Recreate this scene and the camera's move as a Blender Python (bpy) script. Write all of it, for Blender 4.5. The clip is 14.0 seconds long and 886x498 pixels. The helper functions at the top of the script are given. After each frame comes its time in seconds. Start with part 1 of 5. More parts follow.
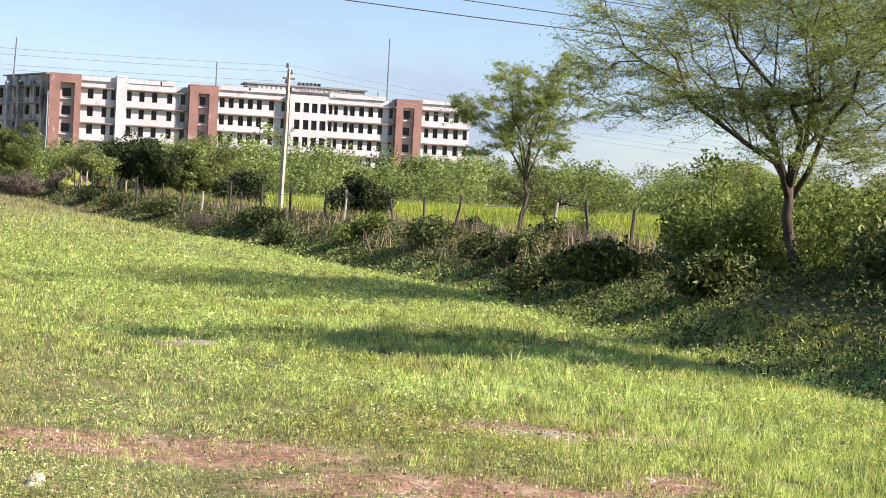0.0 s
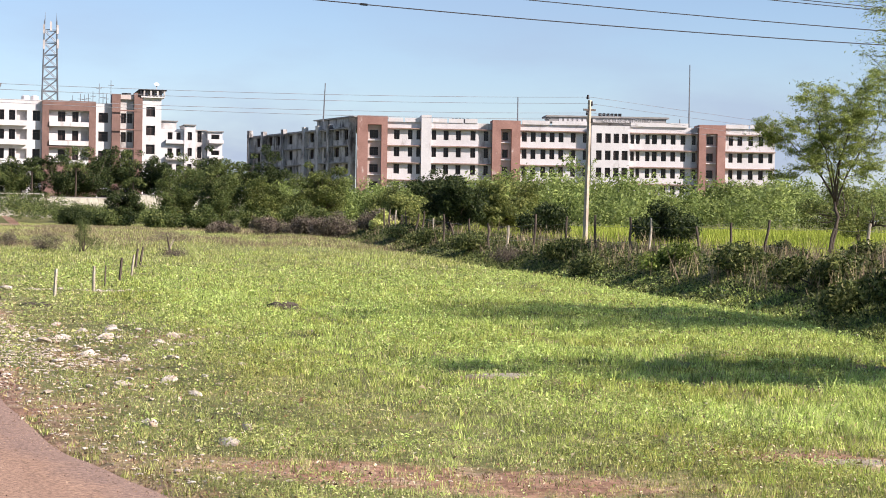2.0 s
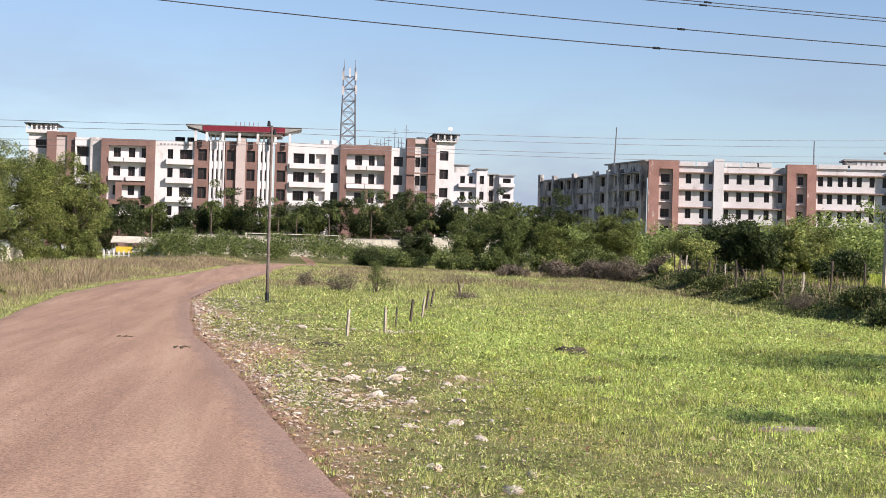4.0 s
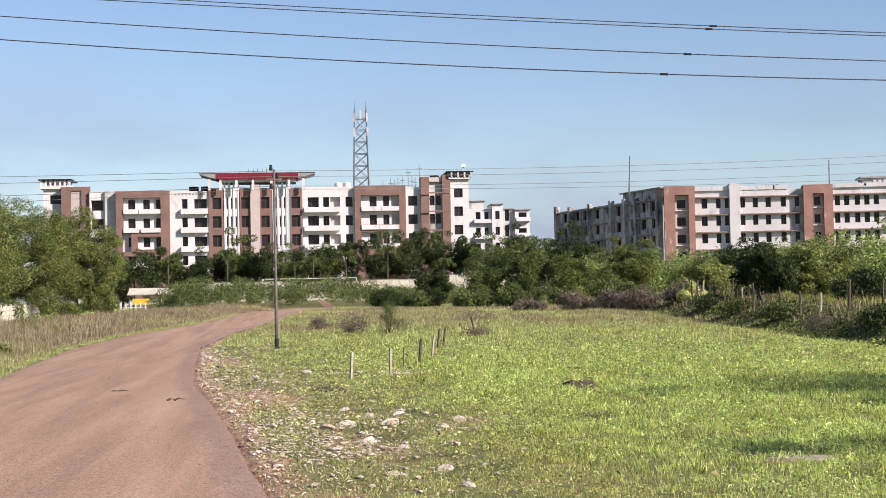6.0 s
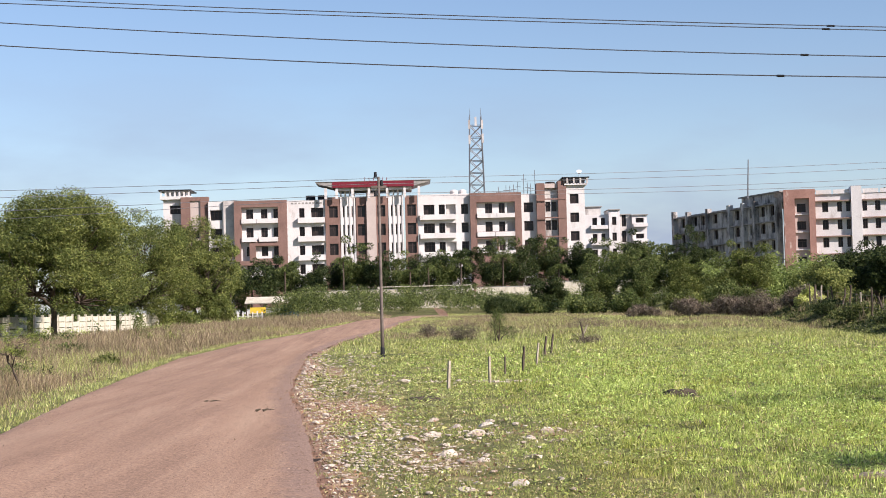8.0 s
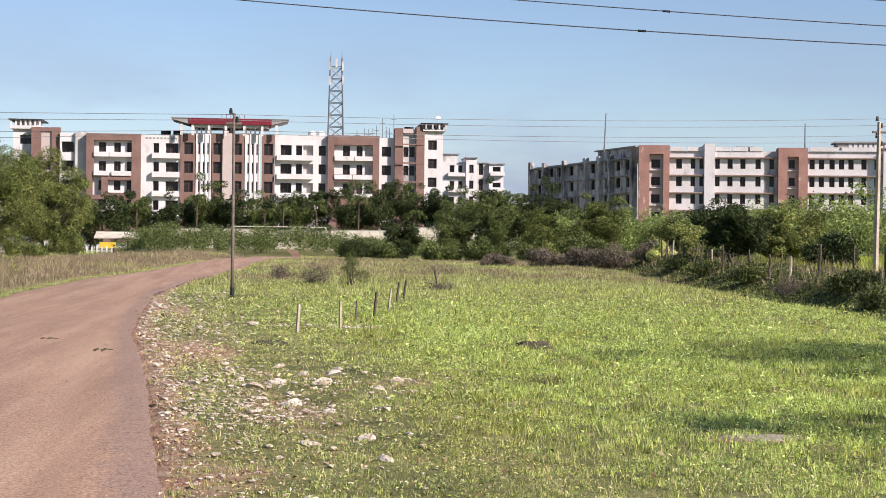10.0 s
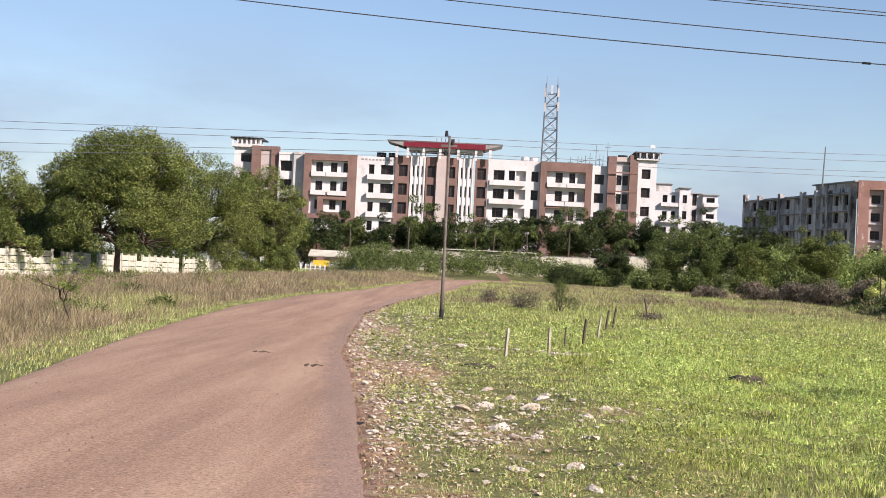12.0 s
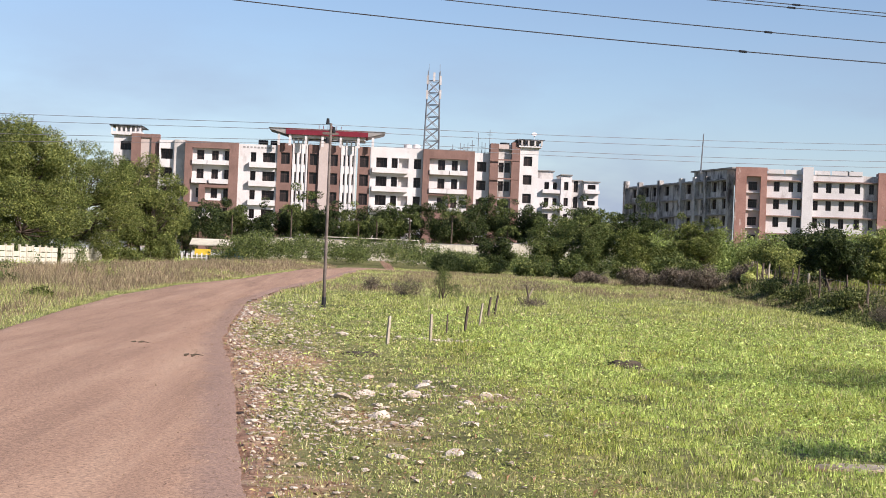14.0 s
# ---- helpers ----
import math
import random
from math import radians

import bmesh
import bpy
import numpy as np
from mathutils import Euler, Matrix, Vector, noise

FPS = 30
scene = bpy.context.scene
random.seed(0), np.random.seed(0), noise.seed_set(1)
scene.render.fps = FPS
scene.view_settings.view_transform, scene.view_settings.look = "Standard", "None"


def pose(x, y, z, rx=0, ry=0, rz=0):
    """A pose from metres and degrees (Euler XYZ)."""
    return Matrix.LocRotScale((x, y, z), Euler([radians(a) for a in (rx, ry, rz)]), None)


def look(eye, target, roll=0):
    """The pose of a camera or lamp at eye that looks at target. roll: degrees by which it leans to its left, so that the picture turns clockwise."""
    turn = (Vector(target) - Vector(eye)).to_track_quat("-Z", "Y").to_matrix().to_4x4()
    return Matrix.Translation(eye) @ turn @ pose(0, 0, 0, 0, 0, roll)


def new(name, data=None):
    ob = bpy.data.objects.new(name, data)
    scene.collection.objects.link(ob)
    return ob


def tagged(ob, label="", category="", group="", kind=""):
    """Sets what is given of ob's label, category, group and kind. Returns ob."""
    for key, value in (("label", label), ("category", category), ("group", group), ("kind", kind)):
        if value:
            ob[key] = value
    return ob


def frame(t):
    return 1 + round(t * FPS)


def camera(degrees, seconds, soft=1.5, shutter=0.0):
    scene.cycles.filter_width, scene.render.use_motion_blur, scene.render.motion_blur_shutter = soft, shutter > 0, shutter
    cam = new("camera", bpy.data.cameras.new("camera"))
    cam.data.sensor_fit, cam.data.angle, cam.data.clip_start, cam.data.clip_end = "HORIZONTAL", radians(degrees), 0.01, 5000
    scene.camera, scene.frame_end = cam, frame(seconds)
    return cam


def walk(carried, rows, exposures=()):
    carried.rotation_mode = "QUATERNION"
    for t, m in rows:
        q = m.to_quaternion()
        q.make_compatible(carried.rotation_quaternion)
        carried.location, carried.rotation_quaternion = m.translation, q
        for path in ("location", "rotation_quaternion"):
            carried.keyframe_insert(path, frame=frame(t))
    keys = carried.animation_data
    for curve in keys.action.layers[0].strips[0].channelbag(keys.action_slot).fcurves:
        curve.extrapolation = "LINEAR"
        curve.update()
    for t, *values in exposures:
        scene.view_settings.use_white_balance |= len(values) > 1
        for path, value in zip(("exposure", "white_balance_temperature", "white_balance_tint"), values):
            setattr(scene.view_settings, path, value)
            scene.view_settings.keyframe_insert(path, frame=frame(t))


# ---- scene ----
cam = camera(30.3, 14.0, soft=0.9)
PATH = [
    (0, (0.068, -3.156, 1.617), (0.97, -1.372, 1.564), 3.0),
    (0.5, (0.055, -3.176, 1.62), (0.813, -1.326, 1.567), 2.6),
    (1, (0.052, -3.181, 1.625), (0.703, -1.291, 1.593), 2.1),
    (1.5, (0.054, -3.18, 1.623), (0.651, -1.271, 1.605), 1.6),
    (2, (0.062, -3.169, 1.621), (0.617, -1.248, 1.593), 0.9),
    (2.5, (0.048, -3.196, 1.627), (0.528, -1.255, 1.584), 0.7),
    (3, (0.051, -3.076, 1.638), (0.438, -1.114, 1.604), 1.0),
    (3.5, (0.065, -2.968, 1.64), (0.363, -0.99, 1.632), 1.2),
    (4, (0.123, -2.902, 1.629), (0.331, -0.913, 1.647), 1.6),
    (4.2, (0.19, -2.811, 1.624), (0.36, -0.818, 1.651), 1.5),
    (6.3, (0.67, -2.051, 1.624), (0.85, -0.06, 1.695), -1.4),
    (6.5, (0.718, -2.014, 1.629), (0.886, -0.022, 1.705), -1.5),
    (7, (0.882, -1.952, 1.631), (0.959, 0.045, 1.71), -1.5),
    (7.2, (0.934, -1.891, 1.629), (0.971, 0.107, 1.708), -1.5),
    (9.3, (1.213, -0.858, 1.62), (1.291, 1.14, 1.651), -0.9),
    (9.5, (1.201, -0.802, 1.611), (1.318, 1.195, 1.626), -0.4),
    (10, (1.165, -0.648, 1.635), (1.38, 1.341, 1.641), 0.6),
    (10.5, (1.158, -0.572, 1.622), (1.366, 1.417, 1.651), 1.4),
    (11, (1.167, -0.475, 1.61), (1.247, 1.523, 1.658), 2.3),
    (11.5, (1.152, -0.388, 1.62), (1.117, 1.611, 1.67), 2.8),
    (12, (1.126, -0.379, 1.607), (1.085, 1.62, 1.638), 2.7),
    (12.5, (1.144, -0.378, 1.61), (1.156, 1.622, 1.624), 2.7),
    (13, (1.164, -0.39, 1.61), (1.224, 1.609, 1.622), 2.5),
    (13.5, (1.166, -0.371, 1.609), (1.256, 1.627, 1.624), 2.4),
    (14, (1.171, -0.392, 1.613), (1.273, 1.606, 1.635), 2.3),
]
walk(cam, [(t, look(eye, target, roll)) for t, eye, target, roll in PATH],
     [(0.0, 1.1, 6700, 19), (1.5, 0.95, 6700, 19), (3.0, 0.83, 6700, 19), (4.2, 0.74, 6700, 19), (6.5, 0.7, 6700, 19), (14.0, 0.7, 6700, 19)])

# ---------------------------------------------------------------- light
SUN_AZ, SUN_EL = 128.0, 31.0      # degrees clockwise from +y, and above the horizon
world = bpy.data.worlds.new("world")
scene.world = world
world.use_nodes = True
wn = world.node_tree
sky = wn.nodes.new("ShaderNodeTexSky")
sky.sky_type = "NISHITA"
sky.sun_disc = False
sky.sun_elevation = radians(SUN_EL)
sky.sun_rotation = radians(SUN_AZ)
sky.air_density, sky.dust_density, sky.ozone_density = 1.0, 0.25, 4.0

# thin grey-lilac haze low over the horizon all round, with faint drifting cloud in it
way = wn.nodes.new("ShaderNodeTexCoord").outputs["Generated"]
split = wn.nodes.new("ShaderNodeSeparateXYZ")
wn.links.new(way, split.inputs[0])
low = wn.nodes.new("ShaderNodeMapRange")
low.interpolation_type = "SMOOTHSTEP"
low.inputs["From Min"].default_value, low.inputs["From Max"].default_value = 0.20, 0.0
low.inputs["To Min"].default_value, low.inputs["To Max"].default_value = 0.0, 1.0
wn.links.new(split.outputs["Z"], low.inputs["Value"])
squash = wn.nodes.new("ShaderNodeMapping")
squash.inputs["Scale"].default_value = (1.0, 1.0, 3.2)
wn.links.new(way, squash.inputs["Vector"])
drift = wn.nodes.new("ShaderNodeTexNoise")
drift.inputs["Scale"].default_value, drift.inputs["Detail"].default_value, drift.inputs["Roughness"].default_value = 5.5, 5.0, 0.55
wn.links.new(squash.outputs[0], drift.inputs["Vector"])
veil = wn.nodes.new("ShaderNodeMapRange")
veil.inputs["From Min"].default_value, veil.inputs["From Max"].default_value = 0.40, 0.66
veil.inputs["To Min"].default_value, veil.inputs["To Max"].default_value = 0.15, 0.95
wn.links.new(drift.outputs["Fac"], veil.inputs["Value"])
cover = wn.nodes.new("ShaderNodeMath")
cover.operation = "MULTIPLY"
wn.links.new(low.outputs[0], cover.inputs[0])
wn.links.new(veil.outputs[0], cover.inputs[1])
hazy = wn.nodes.new("ShaderNodeMix")
hazy.data_type = "RGBA"
wn.links.new(cover.outputs[0], hazy.inputs[0])
wn.links.new(sky.outputs[0], hazy.inputs[6])
hazy.inputs[7].default_value = (2.62, 3.38, 4.6, 1)
wn.links.new(hazy.outputs[2], wn.nodes["Background"].inputs[0])
wn.nodes["Background"].inputs[1].default_value = 0.084
sun = new("sun", bpy.data.lights.new("sun", "SUN"))
sun.data.energy, sun.data.angle, sun.data.color = 5.0, radians(0.53), (1.0, 0.95, 0.88)
to_sun = Vector((math.sin(radians(SUN_AZ)) * math.cos(radians(SUN_EL)), math.cos(radians(SUN_AZ)) * math.cos(radians(SUN_EL)), math.sin(radians(SUN_EL))))
sun.matrix_world = look(to_sun * 50, (0, 0, 0))


# ---------------------------------------------------------------- materials
def nodes_of(name):
    m = bpy.data.materials.new(name)
    m.use_nodes = True
    nt = m.node_tree
    return m, nt, nt.nodes["Principled BSDF"]


def ramp(nt, stops):
    r = nt.nodes.new("ShaderNodeValToRGB")
    el = r.color_ramp.elements
    while len(el) < len(stops):
        el.new(0.5)
    for e, (p, c) in zip(el, stops):
        e.position, e.color = p, (*c, 1)
    return r


def noise_tex(nt, scale, detail=4.0, rough=0.6, stretch=None):
    co = nt.nodes.new("ShaderNodeNewGeometry").outputs["Position"]
    if stretch:
        mp = nt.nodes.new("ShaderNodeMapping")
        mp.inputs["Scale"].default_value = stretch
        nt.links.new(co, mp.inputs["Vector"])
        co = mp.outputs[0]
    n = nt.nodes.new("ShaderNodeTexNoise")
    n.inputs["Scale"].default_value = scale
    n.inputs["Detail"].default_value = detail
    n.inputs["Roughness"].default_value = rough
    nt.links.new(co, n.inputs["Vector"])
    return n.outputs["Fac"]


def mix(nt, a, b, fac, blend="MIX"):
    x = nt.nodes.new("ShaderNodeMix")
    x.data_type, x.blend_type = "RGBA", blend
    for s, v in ((0, fac), (6, a), (7, b)):
        if hasattr(v, "is_output"):
            nt.links.new(v, x.inputs[s])
        elif s:
            x.inputs[s].default_value = (*v, 1)
        else:
            x.inputs[s].default_value = v
    return x.outputs[2]


def add_bump(nt, bsdf, height, strength, dist=0.02):
    b = nt.nodes.new("ShaderNodeBump")
    b.inputs["Strength"].default_value, b.inputs["Distance"].default_value = strength, dist
    nt.links.new(height, b.inputs["Height"])
    nt.links.new(b.outputs[0], bsdf.inputs["Normal"])


def surface(name, stops, scale, rough=0.85, fine=None, bump=0.3, dist=0.02, stains=None, metal=0.0, stretch=None, grain=(0.72, 1.2)):
    """Two scales of noise: a broad one through a colour ramp, a fine one for grain and relief; stains: colour, scale, low, high."""
    m, nt, b = nodes_of(name)
    col = ramp(nt, stops)
    nt.links.new(noise_tex(nt, scale, 5, 0.65, stretch), col.inputs[0])
    out = col.outputs[0]
    lo_g, hi_g = grain
    grain = noise_tex(nt, fine or scale * 9, 3, 0.6)
    g = ramp(nt, [(0.25, (lo_g,) * 3), (0.75, (hi_g,) * 3)])
    nt.links.new(grain, g.inputs[0])
    out = mix(nt, out, g.outputs[0], 1.0, "MULTIPLY")
    if stains:
        c, s, lo, hi = stains
        r = ramp(nt, [(lo, (0, 0, 0)), (hi, (1, 1, 1))])
        nt.links.new(noise_tex(nt, s, 6, 0.7, (1, 1, 0.35)), r.inputs[0])
        out = mix(nt, out, c, r.outputs[0])
    nt.links.new(out, b.inputs["Base Color"])
    b.inputs["Roughness"].default_value, b.inputs["Metallic"].default_value = rough, metal
    b.inputs["Specular IOR Level"].default_value = 0.25
    add_bump(nt, b, grain, bump, dist)
    return m


def leafy(name, stops, patch=0.5, translucent=0.35, rough=0.6, patch_tint=(0.75, 0.8, 0.7)):
    """Leaves and blades: each its own shade, broad patches of darker growth, light passing through."""
    m, nt, b = nodes_of(name)
    geo = nt.nodes.new("ShaderNodeNewGeometry")
    col = ramp(nt, stops)
    nt.links.new(geo.outputs["Random Per Island"], col.inputs[0])
    r = ramp(nt, [(0.35, patch_tint), (0.65, (1.1, 1.1, 1.05))])
    nt.links.new(noise_tex(nt, patch, 4, 0.6), r.inputs[0])
    out = mix(nt, col.outputs[0], r.outputs[0], 1.0, "MULTIPLY")
    r2 = ramp(nt, [(0.36, (0.56, 0.56, 0.56)), (0.62, (1.32, 1.32, 1.28))])
    nt.links.new(noise_tex(nt, patch * 7, 3, 0.6), r2.inputs[0])
    out = mix(nt, out, r2.outputs[0], 1.0, "MULTIPLY")
    nt.links.new(out, b.inputs["Base Color"])
    b.inputs["Roughness"].default_value = rough
    b.inputs["Specular IOR Level"].default_value = 0.2
    tr = nt.nodes.new("ShaderNodeBsdfTranslucent")
    nt.links.new(out, tr.inputs["Color"])
    ms = nt.nodes.new("ShaderNodeMixShader")
    ms.inputs[0].default_value = translucent
    nt.links.new(b.outputs[0], ms.inputs[1])
    nt.links.new(tr.outputs[0], ms.inputs[2])
    nt.links.new(ms.outputs[0], nt.nodes["Material Output"].inputs[0])
    return m


def ground_material():
    m, nt, b = nodes_of("field_soil")
    green = ramp(nt, [(0.3, (0.07, 0.075, 0.026)), (0.5, (0.15, 0.155, 0.055)), (0.7, (0.29, 0.25, 0.12))])
    nt.links.new(noise_tex(nt, 0.7, 6, 0.7), green.inputs[0])
    soil = ramp(nt, [(0.3, (0.20, 0.10, 0.065)), (0.5, (0.34, 0.20, 0.13)), (0.7, (0.48, 0.37, 0.25))])
    nt.links.new(noise_tex(nt, 2.2, 6, 0.7), soil.inputs[0])
    at = nt.nodes.new("ShaderNodeAttribute")
    at.attribute_name = "bare"
    grain = noise_tex(nt, 14, 4, 0.7)
    add = nt.nodes.new("ShaderNodeMath")
    add.operation = "ADD"
    nt.links.new(at.outputs["Fac"], add.inputs[0])
    sc = nt.nodes.new("ShaderNodeMath")
    sc.operation = "MULTIPLY_ADD"
    sc.inputs[1].default_value, sc.inputs[2].default_value = 0.7, -0.35
    nt.links.new(noise_tex(nt, 3.0, 5, 0.7), sc.inputs[0])
    nt.links.new(sc.outputs[0], add.inputs[1])
    r = ramp(nt, [(0.38, (0, 0, 0)), (0.62, (1, 1, 1))])
    nt.links.new(add.outputs[0], r.inputs[0])
    out = mix(nt, green.outputs[0], soil.outputs[0], r.outputs[0])
    g = ramp(nt, [(0.3, (0.5, 0.5, 0.5)), (0.7, (1.4, 1.4, 1.4))])
    nt.links.new(grain, g.inputs[0])
    out = mix(nt, out, g.outputs[0], 1.0, "MULTIPLY")
    nt.links.new(out, b.inputs["Base Color"])
    b.inputs["Roughness"].default_value = 0.95
    b.inputs["Specular IOR Level"].default_value = 0.15
    add_bump(nt, b, grain, 0.6, 0.04)
    return m


def road_material():
    """Packed red murram: wheel-worn streaks along the road, grit, damp stains, and loose dark gravel towards the edges."""
    m, nt, b = nodes_of("red_murram_road")
    worn = ramp(nt, [(0.3, (0.262, 0.165, 0.113)), (0.5, (0.34, 0.216, 0.147)), (0.7, (0.41, 0.277, 0.19))])
    nt.links.new(noise_tex(nt, 1.0, 6, 0.65, (1.6, 0.07, 1)), worn.inputs[0])
    patch = ramp(nt, [(0.35, (0.91, 0.91, 0.92)), (0.65, (1.05, 1.04, 1.04))])
    nt.links.new(noise_tex(nt, 0.8, 5, 0.7, (1, 0.14, 1)), patch.inputs[0])
    out = mix(nt, worn.outputs[0], patch.outputs[0], 1.0, "MULTIPLY")
    at = nt.nodes.new("ShaderNodeAttribute")
    at.attribute_name = "verge"
    ragged = nt.nodes.new("ShaderNodeMath")
    ragged.operation = "MULTIPLY_ADD"
    ragged.inputs[1].default_value, ragged.inputs[2].default_value = 0.9, -0.45
    nt.links.new(noise_tex(nt, 1.6, 5, 0.7), ragged.inputs[0])
    total = nt.nodes.new("ShaderNodeMath")
    nt.links.new(at.outputs["Fac"], total.inputs[0])
    nt.links.new(ragged.outputs[0], total.inputs[1])
    loose = ramp(nt, [(0.42, (0, 0, 0)), (0.80, (0.75, 0.75, 0.75))])
    nt.links.new(total.outputs[0], loose.inputs[0])
    out = mix(nt, out, (0.23, 0.158, 0.128), loose.outputs[0])
    grit = noise_tex(nt, 34, 6, 0.8)
    g = ramp(nt, [(0.30, (0.30, 0.30, 0.31)), (0.5, (1.0, 1.0, 1.0)), (0.70, (1.7, 1.66, 1.58))])
    nt.links.new(grit, g.inputs[0])
    out = mix(nt, out, g.outputs[0], 1.0, "MULTIPLY")
    nt.links.new(out, b.inputs["Base Color"])
    b.inputs["Roughness"].default_value = 0.93
    b.inputs["Specular IOR Level"].default_value = 0.2
    add_bump(nt, b, grit, 0.3, 0.008)
    return m


def glass_material():
    m, nt, b = nodes_of("window_glass")
    b.inputs["Base Color"].default_value = (0.026, 0.02, 0.019, 1)
    b.inputs["Roughness"].default_value = 0.2
    b.inputs["Specular IOR Level"].default_value = 0.3
    return m


def paint(name, c, rough=0.6, dirt=0.25, metal=0.0):
    d = tuple(v * (1 - dirt) for v in c)
    return surface(name, [(0.3, d), (0.6, c)], 1.2, rough, 30, 0.1, 0.004, metal=metal)


M_ground = ground_material()
M_road = road_material()
M_gravel = surface("dark_dug_earth", [(0.3, (0.045, 0.036, 0.026)), (0.7, (0.11, 0.088, 0.06))], 3, 0.95, 25, 0.9, 0.03)
M_white = surface("white_paint_render", [(0.3, (0.54, 0.51, 0.495)), (0.6, (0.64, 0.615, 0.60))], 0.25, 0.8, 6, 0.1, 0.01, stains=((0.36, 0.32, 0.29), 0.5, 0.58, 0.74), grain=(0.88, 1.07))
M_pink = surface("faded_pink_render", [(0.3, (0.42, 0.345, 0.315)), (0.6, (0.49, 0.41, 0.375))], 0.25, 0.85, 6, 0.1, 0.01, grain=(0.90, 1.07))
# weathered grey walls; also the loggia backs, where the grey stands for shade
M_grey = surface("weathered_and_shade_grey_render", [(0.3, (0.36, 0.33, 0.31)), (0.6, (0.56, 0.53, 0.50))], 0.4, 0.9, 6, 0.15, 0.01, stains=((0.14, 0.12, 0.11), 0.6, 0.52, 0.72), grain=(0.90, 1.07))
M_brick = surface("brown_brick_cladding", [(0.3, (0.165, 0.10, 0.083)), (0.6, (0.225, 0.135, 0.112))], 0.35, 0.85, 5, 0.15, 0.01, stains=((0.12, 0.07, 0.058), 0.5, 0.58, 0.78), grain=(0.86, 1.1))
M_brick_a = surface("terracotta_red_cladding", [(0.3, (0.27, 0.145, 0.115)), (0.6, (0.36, 0.20, 0.162))], 0.35, 0.85, 5, 0.15, 0.01, stains=((0.60, 0.50, 0.45), 0.7, 0.60, 0.70), grain=(0.82, 1.12))
M_band = surface("rust_stained_ledge", [(0.3, (0.21, 0.13, 0.105)), (0.6, (0.36, 0.26, 0.22))], 0.6, 0.9, 6, 0.1, 0.01)
M_glass = glass_material()
M_frame = paint("dark_window_frame", (0.07, 0.045, 0.04))
M_red = paint("red_fascia_paint", (0.19, 0.018, 0.032))
M_slab = surface("grey_concrete_slab", [(0.3, (0.20, 0.19, 0.18)), (0.7, (0.36, 0.34, 0.32))], 0.5, 0.9, 7, 0.2, 0.01, grain=(0.90, 1.07))
M_dark = paint("black_plastic_tank", (0.02, 0.02, 0.022), 0.5)
M_steel = surface("galvanised_steel", [(0.3, (0.13, 0.14, 0.15)), (0.7, (0.24, 0.25, 0.26))], 2, 0.55, 20, 0.1, 0.005, metal=0.4)
M_wire = surface("weathered_aluminium_wire", [(0.3, (0.17, 0.17, 0.18)), (0.7, (0.28, 0.28, 0.29))], 2, 0.6, 20, 0.05, 0.002, metal=0.3)
M_cable = surface("dark_weathered_cable", [(0.3, (0.06, 0.06, 0.065)), (0.7, (0.11, 0.11, 0.12))], 2, 0.6, 20, 0.05, 0.002, metal=0.3)
M_pole = surface("pale_concrete_pole", [(0.3, (0.34, 0.28, 0.21)), (0.7, (0.50, 0.43, 0.33))], 2.5, 0.9, 30, 0.25, 0.01, stains=((0.2, 0.16, 0.12), 1.2, 0.6, 0.8))
M_iron = surface("rusty_iron_pole", [(0.3, (0.09, 0.07, 0.06)), (0.7, (0.20, 0.165, 0.14))], 2.5, 0.75, 30, 0.2, 0.005, metal=0.15)
M_post = surface("weathered_post_stone", [(0.3, (0.30, 0.25, 0.18)), (0.7, (0.52, 0.46, 0.36))], 4, 0.95, 35, 0.4, 0.01, stains=((0.14, 0.11, 0.08), 3, 0.58, 0.75))
M_wood = surface("grey_brown_fence_wood", [(0.3, (0.05, 0.038, 0.03)), (0.7, (0.14, 0.108, 0.082))], 4, 0.95, 30, 0.5, 0.01, stretch=(1, 1, 0.2))
M_bark = surface("acacia_bark", [(0.3, (0.045, 0.033, 0.025)), (0.7, (0.13, 0.10, 0.075))], 6, 0.95, 40, 0.8, 0.02, stretch=(1, 1, 0.3))
M_stone = surface("pale_rubble_stone", [(0.3, (0.43, 0.36, 0.285)), (0.7, (0.68, 0.60, 0.50))], 5, 0.95, 40, 0.9, 0.02, stains=((0.27, 0.18, 0.13), 4, 0.50, 0.66))
M_litter = leafy("dead_leaf_and_soil_litter", [(0.0, (0.11, 0.065, 0.045)), (0.3, (0.34, 0.185, 0.125)), (0.5, (0.37, 0.30, 0.14)), (0.8, (0.48, 0.38, 0.26)), (1.0, (0.70, 0.62, 0.50))], 0.9, 0.1)
M_grit = leafy("red_and_grey_grit", [(0.0, (0.17, 0.11, 0.085)), (0.4, (0.28, 0.178, 0.125)), (0.8, (0.40, 0.27, 0.19)), (1.0, (0.50, 0.37, 0.29))], 0.9, 0.0)
M_mud = surface("wet_mud", [(0.3, (0.26, 0.20, 0.14)), (0.7, (0.42, 0.35, 0.26))], 4, 0.5, 20, 0.2, 0.006)
M_wall = surface("whitewashed_compound_wall", [(0.3, (0.45, 0.41, 0.32)), (0.6, (0.61, 0.57, 0.46))], 0.8, 0.9, 8, 0.2, 0.01, stains=((0.20, 0.17, 0.12), 1.1, 0.56, 0.72))
M_yellow = paint("yellow_paint", (0.70, 0.48, 0.05))
M_blue = paint("faded_blue_tarpaulin", (0.06, 0.16, 0.22))
M_grass = leafy("field_grass", [(0.0, (0.155, 0.212, 0.06)), (0.25, (0.349, 0.465, 0.12)), (0.6, (0.582, 0.717, 0.204)), (0.88, (0.757, 0.838, 0.324)), (1.0, (0.718, 0.626, 0.432))], 0.45, 0.48, patch_tint=(0.74, 0.64, 0.48))
